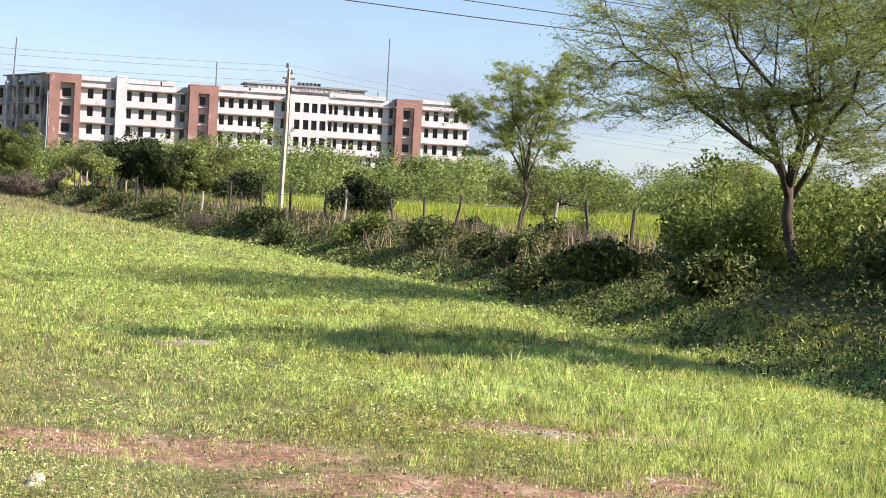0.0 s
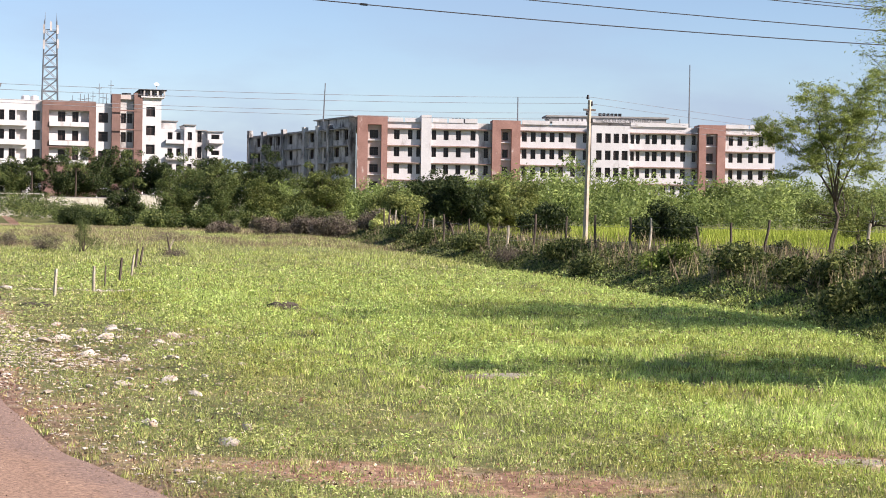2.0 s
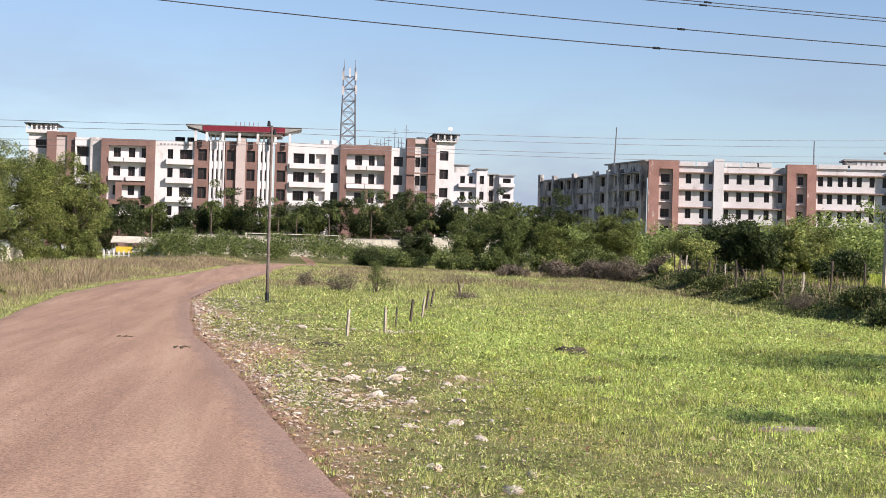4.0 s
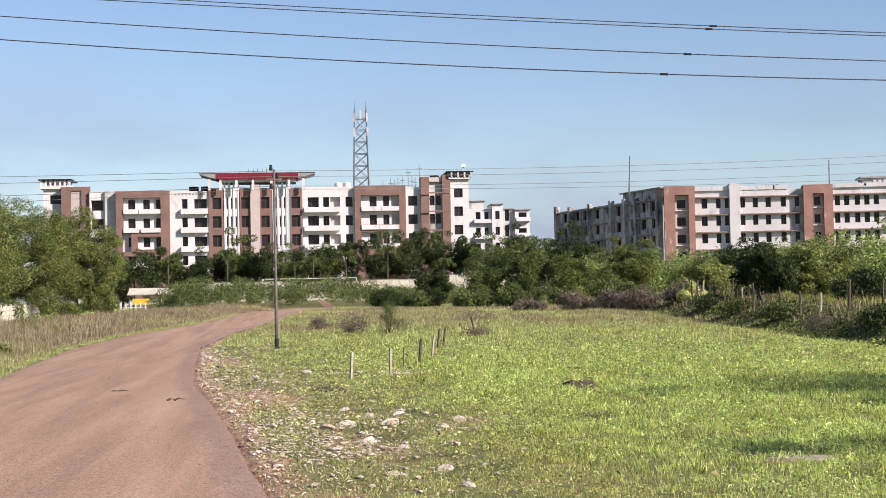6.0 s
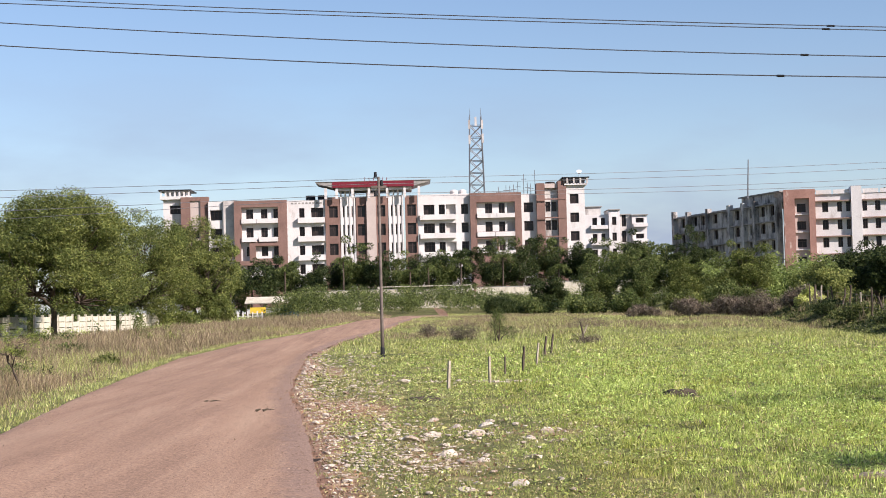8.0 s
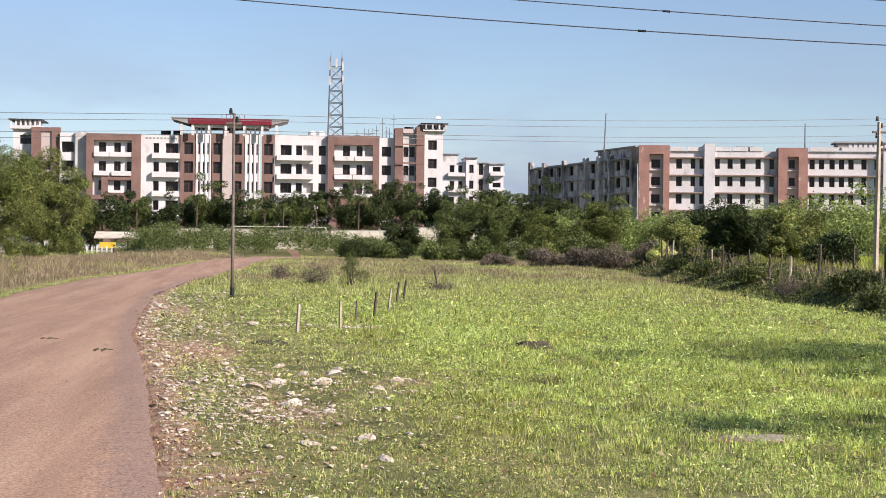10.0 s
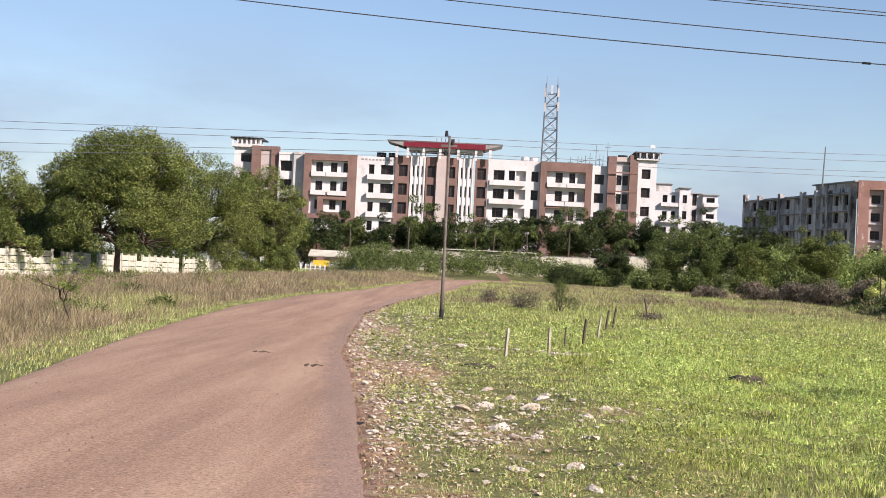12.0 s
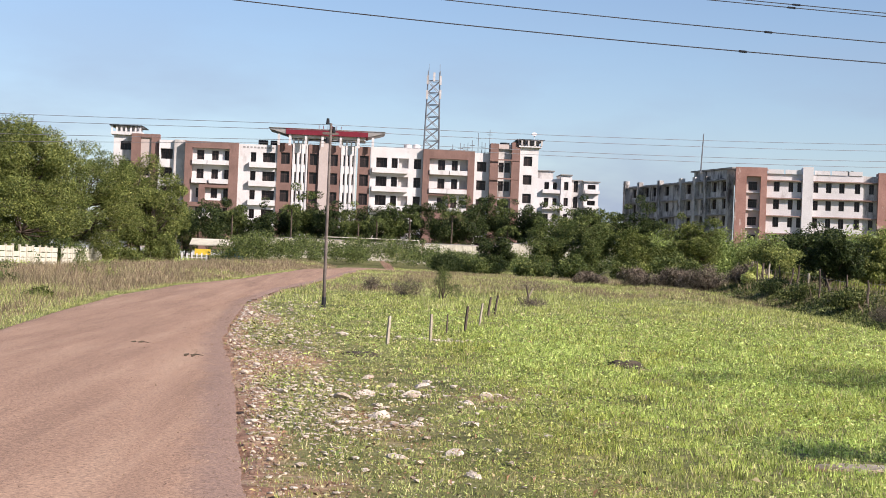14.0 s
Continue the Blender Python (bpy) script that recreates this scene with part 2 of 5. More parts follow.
M_weed = leafy("broad_leaf_weeds", [(0.0, (0.233, 0.303, 0.084)), (0.4, (0.446, 0.586, 0.168)), (0.8, (0.611, 0.758, 0.252)), (1.0, (0.718, 0.808, 0.36))], 0.6, 0.44, patch_tint=(0.78, 0.76, 0.62))
M_verge = leafy("olive_verge_grass", [(0.0, (0.155, 0.202, 0.066)), (0.3, (0.349, 0.414, 0.138)), (0.7, (0.543, 0.596, 0.228)), (0.92, (0.698, 0.707, 0.348)), (1.0, (0.66, 0.556, 0.42))], 0.5, 0.42, patch_tint=(0.78, 0.70, 0.58))
M_straw = leafy("straw_verge_grass", [(0.0, (0.26, 0.18, 0.10)), (0.4, (0.42, 0.32, 0.17)), (0.75, (0.40, 0.38, 0.12)), (1.0, (0.62, 0.52, 0.32))], 0.9, 0.25)
M_dry = leafy("dry_tall_grass", [(0.0, (0.16, 0.11, 0.08)), (0.4, (0.31, 0.22, 0.16)), (0.75, (0.30, 0.245, 0.135)), (1.0, (0.46, 0.38, 0.26))], 0.2, 0.25)
M_crop = leafy("ripening_crop", [(0.0, (0.20, 0.27, 0.03)), (0.5, (0.36, 0.42, 0.06)), (1.0, (0.52, 0.53, 0.12))], 0.3)
M_acacia = leafy("acacia_leaves", [(0.0, (0.11, 0.145, 0.04)), (0.5, (0.27, 0.33, 0.085)), (1.0, (0.50, 0.53, 0.17))], 0.8, 0.5)
M_lime = leafy("light_green_shrub_leaves", [(0.0, (0.09, 0.13, 0.03)), (0.5, (0.21, 0.275, 0.062)), (1.0, (0.44, 0.48, 0.15))], 0.9, 0.38, patch_tint=(0.55, 0.6, 0.5))
M_thorn = leafy("thorn_scrub_leaves", [(0.0, (0.07, 0.092, 0.03)), (0.5, (0.185, 0.215, 0.062)), (1.0, (0.38, 0.385, 0.125))], 0.12, 0.36, patch_tint=(0.55, 0.62, 0.55))
M_scrub = leafy("distant_scrub_leaves", [(0.0, (0.15, 0.195, 0.062)), (0.5, (0.24, 0.30, 0.09)), (1.0, (0.34, 0.385, 0.13))], 0.10, 0.36, patch_tint=(0.66, 0.72, 0.62))
M_deep = leafy("dark_green_leaves", [(0.0, (0.02, 0.035, 0.014)), (0.5, (0.045, 0.065, 0.022)), (1.0, (0.10, 0.12, 0.04))], 0.5, 0.25)
M_bankleaf = leafy("bank_undergrowth_leaves", [(0.0, (0.028, 0.042, 0.014)), (0.5, (0.09, 0.115, 0.034)), (1.0, (0.26, 0.265, 0.095))], 0.7, 0.22)
M_twig = leafy("dry_grey_twigs", [(0.0, (0.07, 0.052, 0.042)), (0.6, (0.15, 0.115, 0.09)), (1.0, (0.30, 0.25, 0.20))], 0.7, 0.1)
M_flower = leafy("yellow_flowering_shrub", [(0.0, (0.45, 0.48, 0.12)), (1.0, (0.78, 0.76, 0.34))], 0.7, 0.3)
M_bush = leafy("mid_green_bush_leaves", [(0.0, (0.05, 0.075, 0.028)), (0.5, (0.12, 0.155, 0.05)), (1.0, (0.24, 0.26, 0.09))], 0.2, 0.35)
M_streak = surface("black_streaked_render", [(0.3, (0.34, 0.32, 0.305)), (0.6, (0.54, 0.52, 0.49))], 0.4, 0.9, 6, 0.15, 0.01, stains=((0.10, 0.09, 0.085), 0.55, 0.46, 0.62), grain=(0.85, 1.1))


# ---------------------------------------------------------------- building blocks
class Shape:
    """Collects faces for one mesh."""

    def __init__(self):
        self.v, self.f = [], []

    def quad(self, a, b, c, d):
        n = len(self.v)
        self.v += [a, b, c, d]
        self.f.append((n, n + 1, n + 2, n + 3))
        return self

    def box(self, x0, x1, y0, y1, z0, z1):
        n = len(self.v)
        self.v += [(x, y, z) for z in (z0, z1) for x, y in ((x0, y0), (x1, y0), (x1, y1), (x0, y1))]
        self.f += [tuple(n + i for i in q) for q in ((3, 2, 1, 0), (4, 5, 6, 7), (0, 1, 5, 4), (1, 2, 6, 5), (2, 3, 7, 6), (3, 0, 4, 7))]
        return self

    def tube(self, pts, radii, sides=6, cap=True):
        pts = [Vector(p) for p in pts]
        n0 = len(self.v)
        for i, p in enumerate(pts):
            d = (pts[min(i + 1, len(pts) - 1)] - pts[max(i - 1, 0)]).normalized()
            a = d.cross(Vector((0.31, 0.95, 0.05))).normalized()
            b = d.cross(a)
            for k in range(sides):
                w = 2 * math.pi * k / sides
                self.v.append(tuple(p + radii[i] * (math.cos(w) * a + math.sin(w) * b)))
        for i in range(len(pts) - 1):
            for k in range(sides):
                q, r = n0 + i * sides + k, n0 + i * sides + (k + 1) % sides
                self.f.append((q, r, r + sides, q + sides))
        if cap:
            e = n0 + (len(pts) - 1) * sides
            self.f += [tuple(range(n0 + sides - 1, n0 - 1, -1)), tuple(range(e, e + sides))]
        return self

    def mesh(self, name):
        me = bpy.data.meshes.new(name)
        me.from_pydata(self.v, [], self.f)
        me.update()
        return me


def put_mesh(name, me, material, parent=None, label="", smooth=False):
    if not me.materials:
        me.materials.append(material)
    if smooth:
        me.polygons.foreach_set("use_smooth", [True] * len(me.polygons))
    ob = new(name, me)
    ob.parent = parent
    if label:
        ob["label"] = label
    return ob


def part(name, shape, material, parent, label="", smooth=False):
    return put_mesh(name, shape.mesh(name), material, parent, label, smooth)


def thing(name, label, category, x=0, y=0, z=0, rz=0, group=""):
    ob = new(name)
    ob.matrix_world = pose(x, y, z, 0, 0, rz)
    return tagged(ob, label, category, group)


def faces_mesh(name, verts, k):
    """A mesh of n separate faces with k corners each, from an (n * k, 3) array."""
    n = len(verts) // k
    me = bpy.data.meshes.new(name)
    me.vertices.add(n * k)
    me.vertices.foreach_set("co", np.ascontiguousarray(verts, dtype=np.float32).ravel())
    me.loops.add(n * k)
    me.loops.foreach_set("vertex_index", np.arange(n * k, dtype=np.int32))
    me.polygons.add(n)
    me.polygons.foreach_set("loop_start", np.arange(0, n * k, k, dtype=np.int32))
    me.polygons.foreach_set("loop_total", np.full(n, k, dtype=np.int32))
    me.update(calc_edges=True)
    return me


def smooth(a, b, v):
    u = np.clip((v - a) / (b - a), 0, 1)
    return u * u * (3 - 2 * u)


# the foot of the bank on the field's far side, and the two edges of the road, as x over y
BANK_Y = [-60, 5, 10, 15, 19, 27, 38, 50, 64, 74, 98, 130, 200, 320]
BANK_X = [9, 11.5, 12, 12.8, 13.9, 16.4, 17.7, 20.2, 21.0, 21.4, 23.5, 25, 27, 30]
ROAD_Y = [-60, -20, -8, 0, 6.6, 8.7, 12, 19, 25, 32.6, 45, 60, 75, 89, 110, 142, 160]
ROAD_R = [14, 5.5, 3.45, 2.2, 1.2, 0.68, 0.33, -0.2, -0.75, -1.5, -2.2, -2.85, -2.35, -1.05, 0.3, 1.6, 4.5]
ROAD_L = [9, 0.8, -1.4, -2.5, -3.3, -3.7, -3.95, -4.6, -5.2, -5.95, -6.95, -7.75, -7.2, -5.2, -3.6, -2.6, -0.6]


def bank_x(y):
    return np.interp(y, BANK_Y, BANK_X)


def wave(x, y):
    return np.sin(1.3 * x + 0.7 * y) * np.sin(0.9 * y - 0.4 * x + 1.0) + 0.6 * np.sin(2.9 * x - 1.7 * y + 2.0) * np.sin(2.3 * y + 1.1 * x)


def height(x, y):
    """The lie of the land."""
    x, y = np.asarray(x, float), np.asarray(y, float)
    w = smooth(-30, -6, x)
    z = w * (1.0 * smooth(45, 130, y) + 2.2 * smooth(140, 300, y)) + (1 - w) * 2.0 * smooth(170, 300, y)
    d = x - bank_x(y)
    z = z + 0.62 * smooth(0.1, 2.4, d) - 0.14 * np.exp(-((d + 0.3) / 0.9) ** 2)
    off = np.maximum(x - np.interp(y, ROAD_Y, ROAD_R), np.interp(y, ROAD_Y, ROAD_L) - x)
    rough_amp = 0.028 * smooth(0.2, 2.5, off)
    return z + rough_amp * wave(x, y) - 0.05 * smooth(0.0, 1.5, off)


def blot(x, y, cx, cy, rx, ry, rot=0.0):
    c, s = math.cos(rot), math.sin(rot)
    dx, dy = x - cx, y - cy
    return np.exp(-(((c * dx + s * dy) / rx) ** 2 + ((c * dy - s * dx) / ry) ** 2))


def bareness(x, y):
    """Where the soil shows: the road's shoulder, mud patches and wheel ruts."""
    right = np.interp(y, ROAD_Y, ROAD_R)
    off = x - right
    b = (0.55 + 0.37 * smooth(9, 15, y)) * np.exp(-(np.maximum(off, 0) / (0.62 + 0.22 * wave(x * 0.8, y * 0.9))) ** 2) * (off > -0.5)
    for cx, cy, rx, ry, rot, k in ((2.9, 7.3, 2.4, 0.7, -0.55, 0.85), (4.6, 5.2, 1.8, 0.65, -0.6, 0.85), (6.4, 7.4, 1.35, 0.5, -0.6, 1.15), (6.0, 5.2, 0.5, 0.35, 0.3, 1.1),
                                   (9.9, 16.7, 1.3, 0.5, 0.1, 0.9), (8.2, 12.6, 2.6, 0.9, -0.2, 0.5), (7.2, 10.0, 0.6, 1.6, 0.5, 0.45), (11.0, 14.8, 0.8, 0.5, 0, 0.8), (5.6, 13.9, 0.7, 0.35, 0, 0.8), (1.4, 17.0, 1.1, 4.5, 0.1, 0.5),
                                   (0.1, 27.0, 1.0, 5.0, 0.08, 0.7), (2.9, 20.5, 1.0, 1.6, 0, 0.55), (0.9, 11.5, 0.7, 2.0, 0.1, 0.55), (3.4, 12.0, 0.5, 1.2, 0.3, 0.5),
                                   (14.0, 88.0, 9.0, 9.0, 0, 0.35), (-1.2, 45.0, 0.9, 9.0, 0.05, 0.6)):
        b = np.maximum(b, k * blot(x, y, cx, cy, rx, ry, rot))
    return b


# ---------------------------------------------------------------- ground and road
def axis(parts):
    out = [np.arange(a, b, s) for a, b, s in parts]
    return np.concatenate(out)


def make_ground():
    xs = axis([(-2600, -200, 200), (-200, -40, 10), (-40, -8, 1.6), (-8, 24, 0.28), (24, 40, 1.0), (40, 240, 10), (240, 2601, 200)])
    ys = axis([(-1200, -60, 120), (-60, 2, 4), (2, 40, 0.28), (40, 75, 0.7), (75, 200, 4), (200, 400, 10), (400, 3601, 200)])
    X, Y = np.meshgrid(xs, ys)
    Z = height(X, Y)
    inside = (X < np.interp(Y, ROAD_Y, ROAD_R) - 0.06) & (X > np.interp(Y, ROAD_Y, ROAD_L) + 0.5) & (Y < 165)
    Z = np.where(inside, Z - 0.12, Z)
    nx, ny = len(xs), len(ys)
    i = np.arange(nx * ny).reshape(ny, nx)
    quads = np.stack([i[:-1, :-1], i[:-1, 1:], i[1:, 1:], i[1:, :-1]], -1).reshape(-1, 4)
    me = bpy.data.meshes.new("ground")
    me.from_pydata(np.stack([X, Y, Z], -1).reshape(-1, 3).tolist(), [], quads.tolist())
    at = me.attributes.new("bare", "FLOAT", "POINT")
    at.data.foreach_set("value", bareness(X, Y).astype(np.float32).ravel())
    me.update()
    tagged(put_mesh("ground", me, M_ground, smooth=True), "grassy field with bare reddish soil patches", "ground", kind="structure")


def make_road():
    ys = np.concatenate([np.arange(-60, 4, 2.0), np.arange(4, 60, 0.4), np.arange(60, 164, 1.5)])
    rng = np.random.default_rng(3)
    s = Shape()
    cols = 25
    rag = np.cumsum(rng.normal(0, 0.02, len(ys)))
    rag = 0.45 * rag
    rag = rag - np.convolve(np.pad(rag, 12, mode="edge"), np.ones(25) / 25, "valid")
    for j, y in enumerate(ys):
        l, r = np.interp(y, ROAD_Y, ROAD_L) - 0.5 * rag[j], np.interp(y, ROAD_Y, ROAD_R) + rag[j] + 0.006 * rng.normal()
        for c in range(cols):
            u = c / (cols - 1)
            x = l + u * (r - l)
            z = float(height(x, y)) + 0.03 + 0.05 * (1 - (2 * u - 1) ** 2)
            if c in (0, cols - 1):
                z -= 0.035
            s.v.append((x, y, z))
    for j in range(len(ys) - 1):
        for c in range(cols - 1):
            q = j * cols + c
            s.f.append((q, q + 1, q + cols + 1, q + cols))
    me = s.mesh("road")
    across = np.tile(np.linspace(0, 1, cols), len(ys))
    at = me.attributes.new("verge", "FLOAT", "POINT")
    at.data.foreach_set("value", (0.95 * smooth(0.80, 1.0, across) + 0.6 * smooth(0.12, 0.0, across)).astype(np.float32))
    tagged(put_mesh("road", me, M_road, smooth=True), "narrow worn reddish brown road curving away", "road", kind="structure")


make_ground()
make_road()


# ---------------------------------------------------------------- buildings
def facade(x0, x1, y, z0, z1, openings, depth=0.35):
    """A wall in the plane y, facing -y, with rectangular openings (x0, x1, z0, z1) and their reveals."""
    s = Shape()
    xs = sorted({x0, x1, *[v for o in openings for v in o[:2]]})
    zs = sorted({z0, z1, *[v for o in openings for v in o[2:]]})
    for a, b in zip(xs, xs[1:]):
        for c, d in zip(zs, zs[1:]):
            mx, mz = (a + b) / 2, (c + d) / 2
            if not any(o[0] < mx < o[1] and o[2] < mz < o[3] for o in openings):
                s.quad((a, y, c), (b, y, c), (b, y, d), (a, y, d))
    for a, b, c, d in openings:
        e = y + depth
        s.quad((a, y, c), (a, e, c), (b, e, c), (b, y, c)).quad((a, y, d), (b, y, d), (b, e, d), (a, e, d))
        s.quad((a, y, c), (a, y, d), (a, e, d), (a, e, c)).quad((b, y, c), (b, e, c), (b, e, d), (b, y, d))
    return s


WINDOWS = {}


def window(parent, a, b, y, c, d):
    """A window of its own in an opening: dark pane, frame bars."""
    w, h = round(b - a, 2), round(d - c, 2)
    if (w, h) not in WINDOWS:
        pane = Shape().box(-w / 2, w / 2, 0.0, 0.03, 0, h)
        fr = Shape()
        t = 0.07
        fr.box(-w / 2, -w / 2 + t, -0.05, 0, 0, h).box(w / 2 - t, w / 2, -0.05, 0, 0, h).box(-w / 2 + t, w / 2 - t, -0.05, 0, 0, t).box(-w / 2 + t, w / 2 - t, -0.05, 0, h - t, h)
        for k in range(1, max(2, round(w / 0.75))):
            xm = -w / 2 + w * k / max(2, round(w / 0.75))
            fr.box(xm - 0.035, xm + 0.035, -0.045, 0, t, h - t)
        fr.box(-w / 2 + t, w / 2 - t, -0.04, 0, h * 0.7, h * 0.7 + 0.05)
        WINDOWS[w, h] = pane.mesh("window"), fr.mesh("frame")
    pm, fm = WINDOWS[w, h]
    ob = put_mesh("window", pm, M_glass, parent)
    ob.location = ((a + b) / 2, y, c)
    put_mesh("frame", fm, M_frame, ob)
    return ob


def block(parent, x0, x1, y, depth, z0, z1, material, cols, rows, wz, name="wall", label="", reveal=0.35, ledge=None, voids=()):
    """One bay of a building: a pierced front wall, side walls, roof slab and its windows. cols: window edges; rows: window centre heights."""
    ops = [(a, b, r - wz / 2, r + wz / 2) for a, b in cols for r in rows]
    deep = [(a, b, r - wz / 2, r + wz / 2) for a, b in voids for r in rows]
    s = facade(x0, x1, y, z0, z1, ops + deep, reveal)
    y1 = y + depth
    s.quad((x0, y1, z0), (x0, y, z0), (x0, y, z1), (x0, y1, z1)).quad((x1, y, z0), (x1, y1, z0), (x1, y1, z1), (x1, y, z1))
    s.quad((x0, y, z1), (x1, y, z1), (x1, y1, z1), (x0, y1, z1)).quad((x1, y1, z0), (x0, y1, z0), (x0, y1, z1), (x1, y1, z1))
    w = part(name, s, material, parent, label)
    for a, b, c, d in ops:
        window(w, a, b, y + reveal, c, d)
    # recess backs in grey, not the wall's white: their shade is in the colour
    for a, b, c, d in deep:
        part("loggia_shade_back", Shape().box(a - 0.02, b + 0.02, y + reveal, y + reveal + 0.1, c - 0.02, d + 0.02), M_grey, w)
    if ledge:
        for r in rows:
            part("ledge", Shape().box(x0 + 0.02, x1 - 0.02, y - ledge, y - 0.002, r + wz / 2 + 0.12, r + wz / 2 + 0.30), M_band, w)
    return w


def hostel():
    B = thing("hostel_building", "white and brick-red multi-storey hostel block with red roof canopy", "building", 0, 298, 3)
    R = [17.2, 13.8, 10.35, 6.9, 3.45]
    z1 = 19.6
    WH, BR = M_white, M_brick

    def col(name, x0, x1, y, z, mat, d=1.0, label=""):
        part(name, Shape().box(x0, x1, y, y + d, 0, z), mat, B, label)

    # left wing with its stair head
    block(B, -44.4, -39.8, 3.0, 8, 0, 20.4, WH, [(-43.2, -41.2)], [18.5, 15.0, 11.6], 1.6)
    part("roof_slab", Shape().box(-44.9, -39.3, 2.4, 11, 20.41, 21.0), WH, B)
    part("roof_room", Shape().box(-43.9, -40.2, 3.4, 10, 21.01, 22.0), WH, B)
    cap = part("roof_cap", Shape().box(-45.2, -39.2, 2.3, 10.8, 22.01, 22.2), M_dark, B, "black edged roof cap")
    for k in range(7):
        part("baluster", Shape().box(-44.9 + 0.85 * k, -44.6 + 0.85 * k, 2.6, 2.9, 21.02, 22.005), WH, cap)
    col("brick_pier", -41.0, -39.3, 1.6, 20.7, BR, 1.3)
    col("brick_pier", -37.4, -35.9, 1.6, 20.7, BR, 1.3)
    part("brick_lintel", Shape().box(-39.28, -37.42, 1.62, 2.9, 20.0, 20.68), BR, B)
    block(B, -39.28, -37.42, 1.9, 6, 0, 20.0, M_pink, [(-39.0, -37.7)], R[1:], 1.5)
    block(B, -35.88, -33.1, 1.0, 8, 0, 19.7, WH, [(-35.6, -33.4)], R, 1.9, reveal=1.2)
    block(B, -33.08, -31.02, 0.4, 8, 0, 19.8, M_grey, [], [], 1)
    # brick framed bay
    s = facade(-31.0, -21.4, -0.9, 0, z1, [(-29.7, -23.0, 12.2, 18.4), (-29.9, -28.3, 8.6, 12.0), (-27.2, -23.0, 9.0, 11.3), (-29.9, -23.0, 5.6, 7.8)], 1.0)
    s.box(-31.0, -21.4, -0.88, 8, z1 - 0.02, z1)
    s.quad((-31, 8, 0), (-31, -0.9, 0), (-31, -0.9, z1), (-31, 8, z1)).quad((-21.4, -0.9, 0), (-21.4, 8, 0), (-21.4, 8, z1), (-21.4, -0.9, z1))
    part("brick_frame", s, BR, B, "brick-red clad frame")
    block(B, -30.9, -21.5, 0.12, 7, 0, z1 - 0.1, WH, [(-28.9, -27.6), (-26.2, -25.0), (-23.9, -23.05)], R[:4], 1.75)
    for x0, x1, r in ((-29.65, -27.0, 17.2), (-26.9, -23.05, 17.2), (-29.65, -26.9, 13.8), (-26.5, -23.05, 13.8)):
        part("balcony", Shape().box(x0, x1, -1.15, 0.1, r - 1.75, r - 0.92), WH, B)
    # white bay with lettering strip
    block(B, -21.38, -14.4, -0.2, 8, 0, z1 - 0.1, WH, [(-19.2, -18.2), (-17.0, -14.75)], R, 1.75, reveal=0.8)
    for r in R[:4]:
        part("balcony", Shape().box(-19.4, -14.5, -1.0, -0.22, r - 1.9, r - 0.92), WH, B)
    for k in range(9):
        part("lettering", Shape().box(-20.6 + 0.65 * k, -20.2 + 0.65 * k, -0.24, -0.202, 18.8, 19.1), M_slab, B, "unreadable sign lettering")
    # centre: brick strips and white fins under the canopy
    for x0, x1, w0, w1 in ((-14.38, -11.75, -13.7, -12.1), (-8.75, -6.85, -8.5, -7.1), (-5.1, -2.95, -4.9, -3.4), (0.2, 2.5, 0.6, 2.2)):
        block(B, x0, x1, -0.5, 8, 0, z1 + 0.3, BR, [(w0, w1)], R, 2.1)
    block(B, -6.83, -5.12, -0.9, 8, 0, 20.6, M_pink, [], [], 1)
    for x0 in (-11.6, -2.8):
        block(B, x0, x0 + 2.7, -0.3, 6, 0, 20.0, WH, [(x0 + 0.42, x0 + 0.66), (x0 + 1.22, x0 + 1.46), (x0 + 2.02, x0 + 2.26)], R, 2.0, reveal=0.25)
        for k in range(4):
            part("fin", Shape().box(x0 + 0.82 * k - 0.02, x0 + 0.82 * k + 0.26, -0.42, -0.302, 2, 20.9), WH, B)
    can = part("canopy", Shape().box(-12.9, 1.9, -2.0, 6, 21.5, 22.55), M_red, B, "dark red canopy fascia")
    for xa, xb in ((-12.92, -15.9), (1.92, 4.9)):
        # tapering wing: flat on top, its underside rising to a thin tip
        e = Shape()
        e.v = [(x, y, z) for y in (-1.9, 5.6) for x, z in ((xa, 21.55), (xb, 22.35), (xb, 22.55), (xa, 22.55))]
        e.f = [(0, 1, 2, 3), (7, 6, 5, 4), (0, 4, 5, 1), (1, 5, 6, 2), (2, 6, 7, 3), (3, 7, 4, 0)]
        part("canopy_end", e, M_slab, can, "grey tapered canopy wing")
    part("canopy_top", Shape().box(-16.0, 5.0, -2.05, 6.0, 22.556, 22.64), M_slab, can)
    for x in (-14.4, -12.4, -9.5, -6.5, -3.2, 0.0, 2.6):
        part("column", Shape().box(x, x + 0.45, -1.75, -1.35, 19.5, 21.5), WH, can)
    part("penthouse", Shape().box(-12.0, 1.5, -1.3, 6, 20.95, 21.49), WH, B)
    for k in range(6):
        part("rail_post", Shape().tube([(-7.0 + 0.8 * k, -1.7, 22.64), (-7.0 + 0.8 * k, -1.7, 23.3)], [0.05, 0.05], 5), M_red, can)
    # right-hand white bay
    block(B, 2.6, 12.1, 0.0, 9, 0, 20.0, WH, [(3.6, 5.6), (6.4, 7.5), (10.5, 11.8)], R, 1.85, reveal=0.9, voids=[(7.7, 9.5)])
    for r in R[:4]:
        part("balcony", Shape().box(2.9, 9.4, -1.1, -0.02, r - 1.9, r - 0.95), WH, B)
    # second brick framed bay
    s = facade(12.12, 21.5, -0.9, 0, z1 + 0.4, [(13.3, 20.3, 12.9, 18.3), (17.3, 20.3, 8.4, 12.7), (13.3, 16.9, 9.0, 11.6)], 1.0)
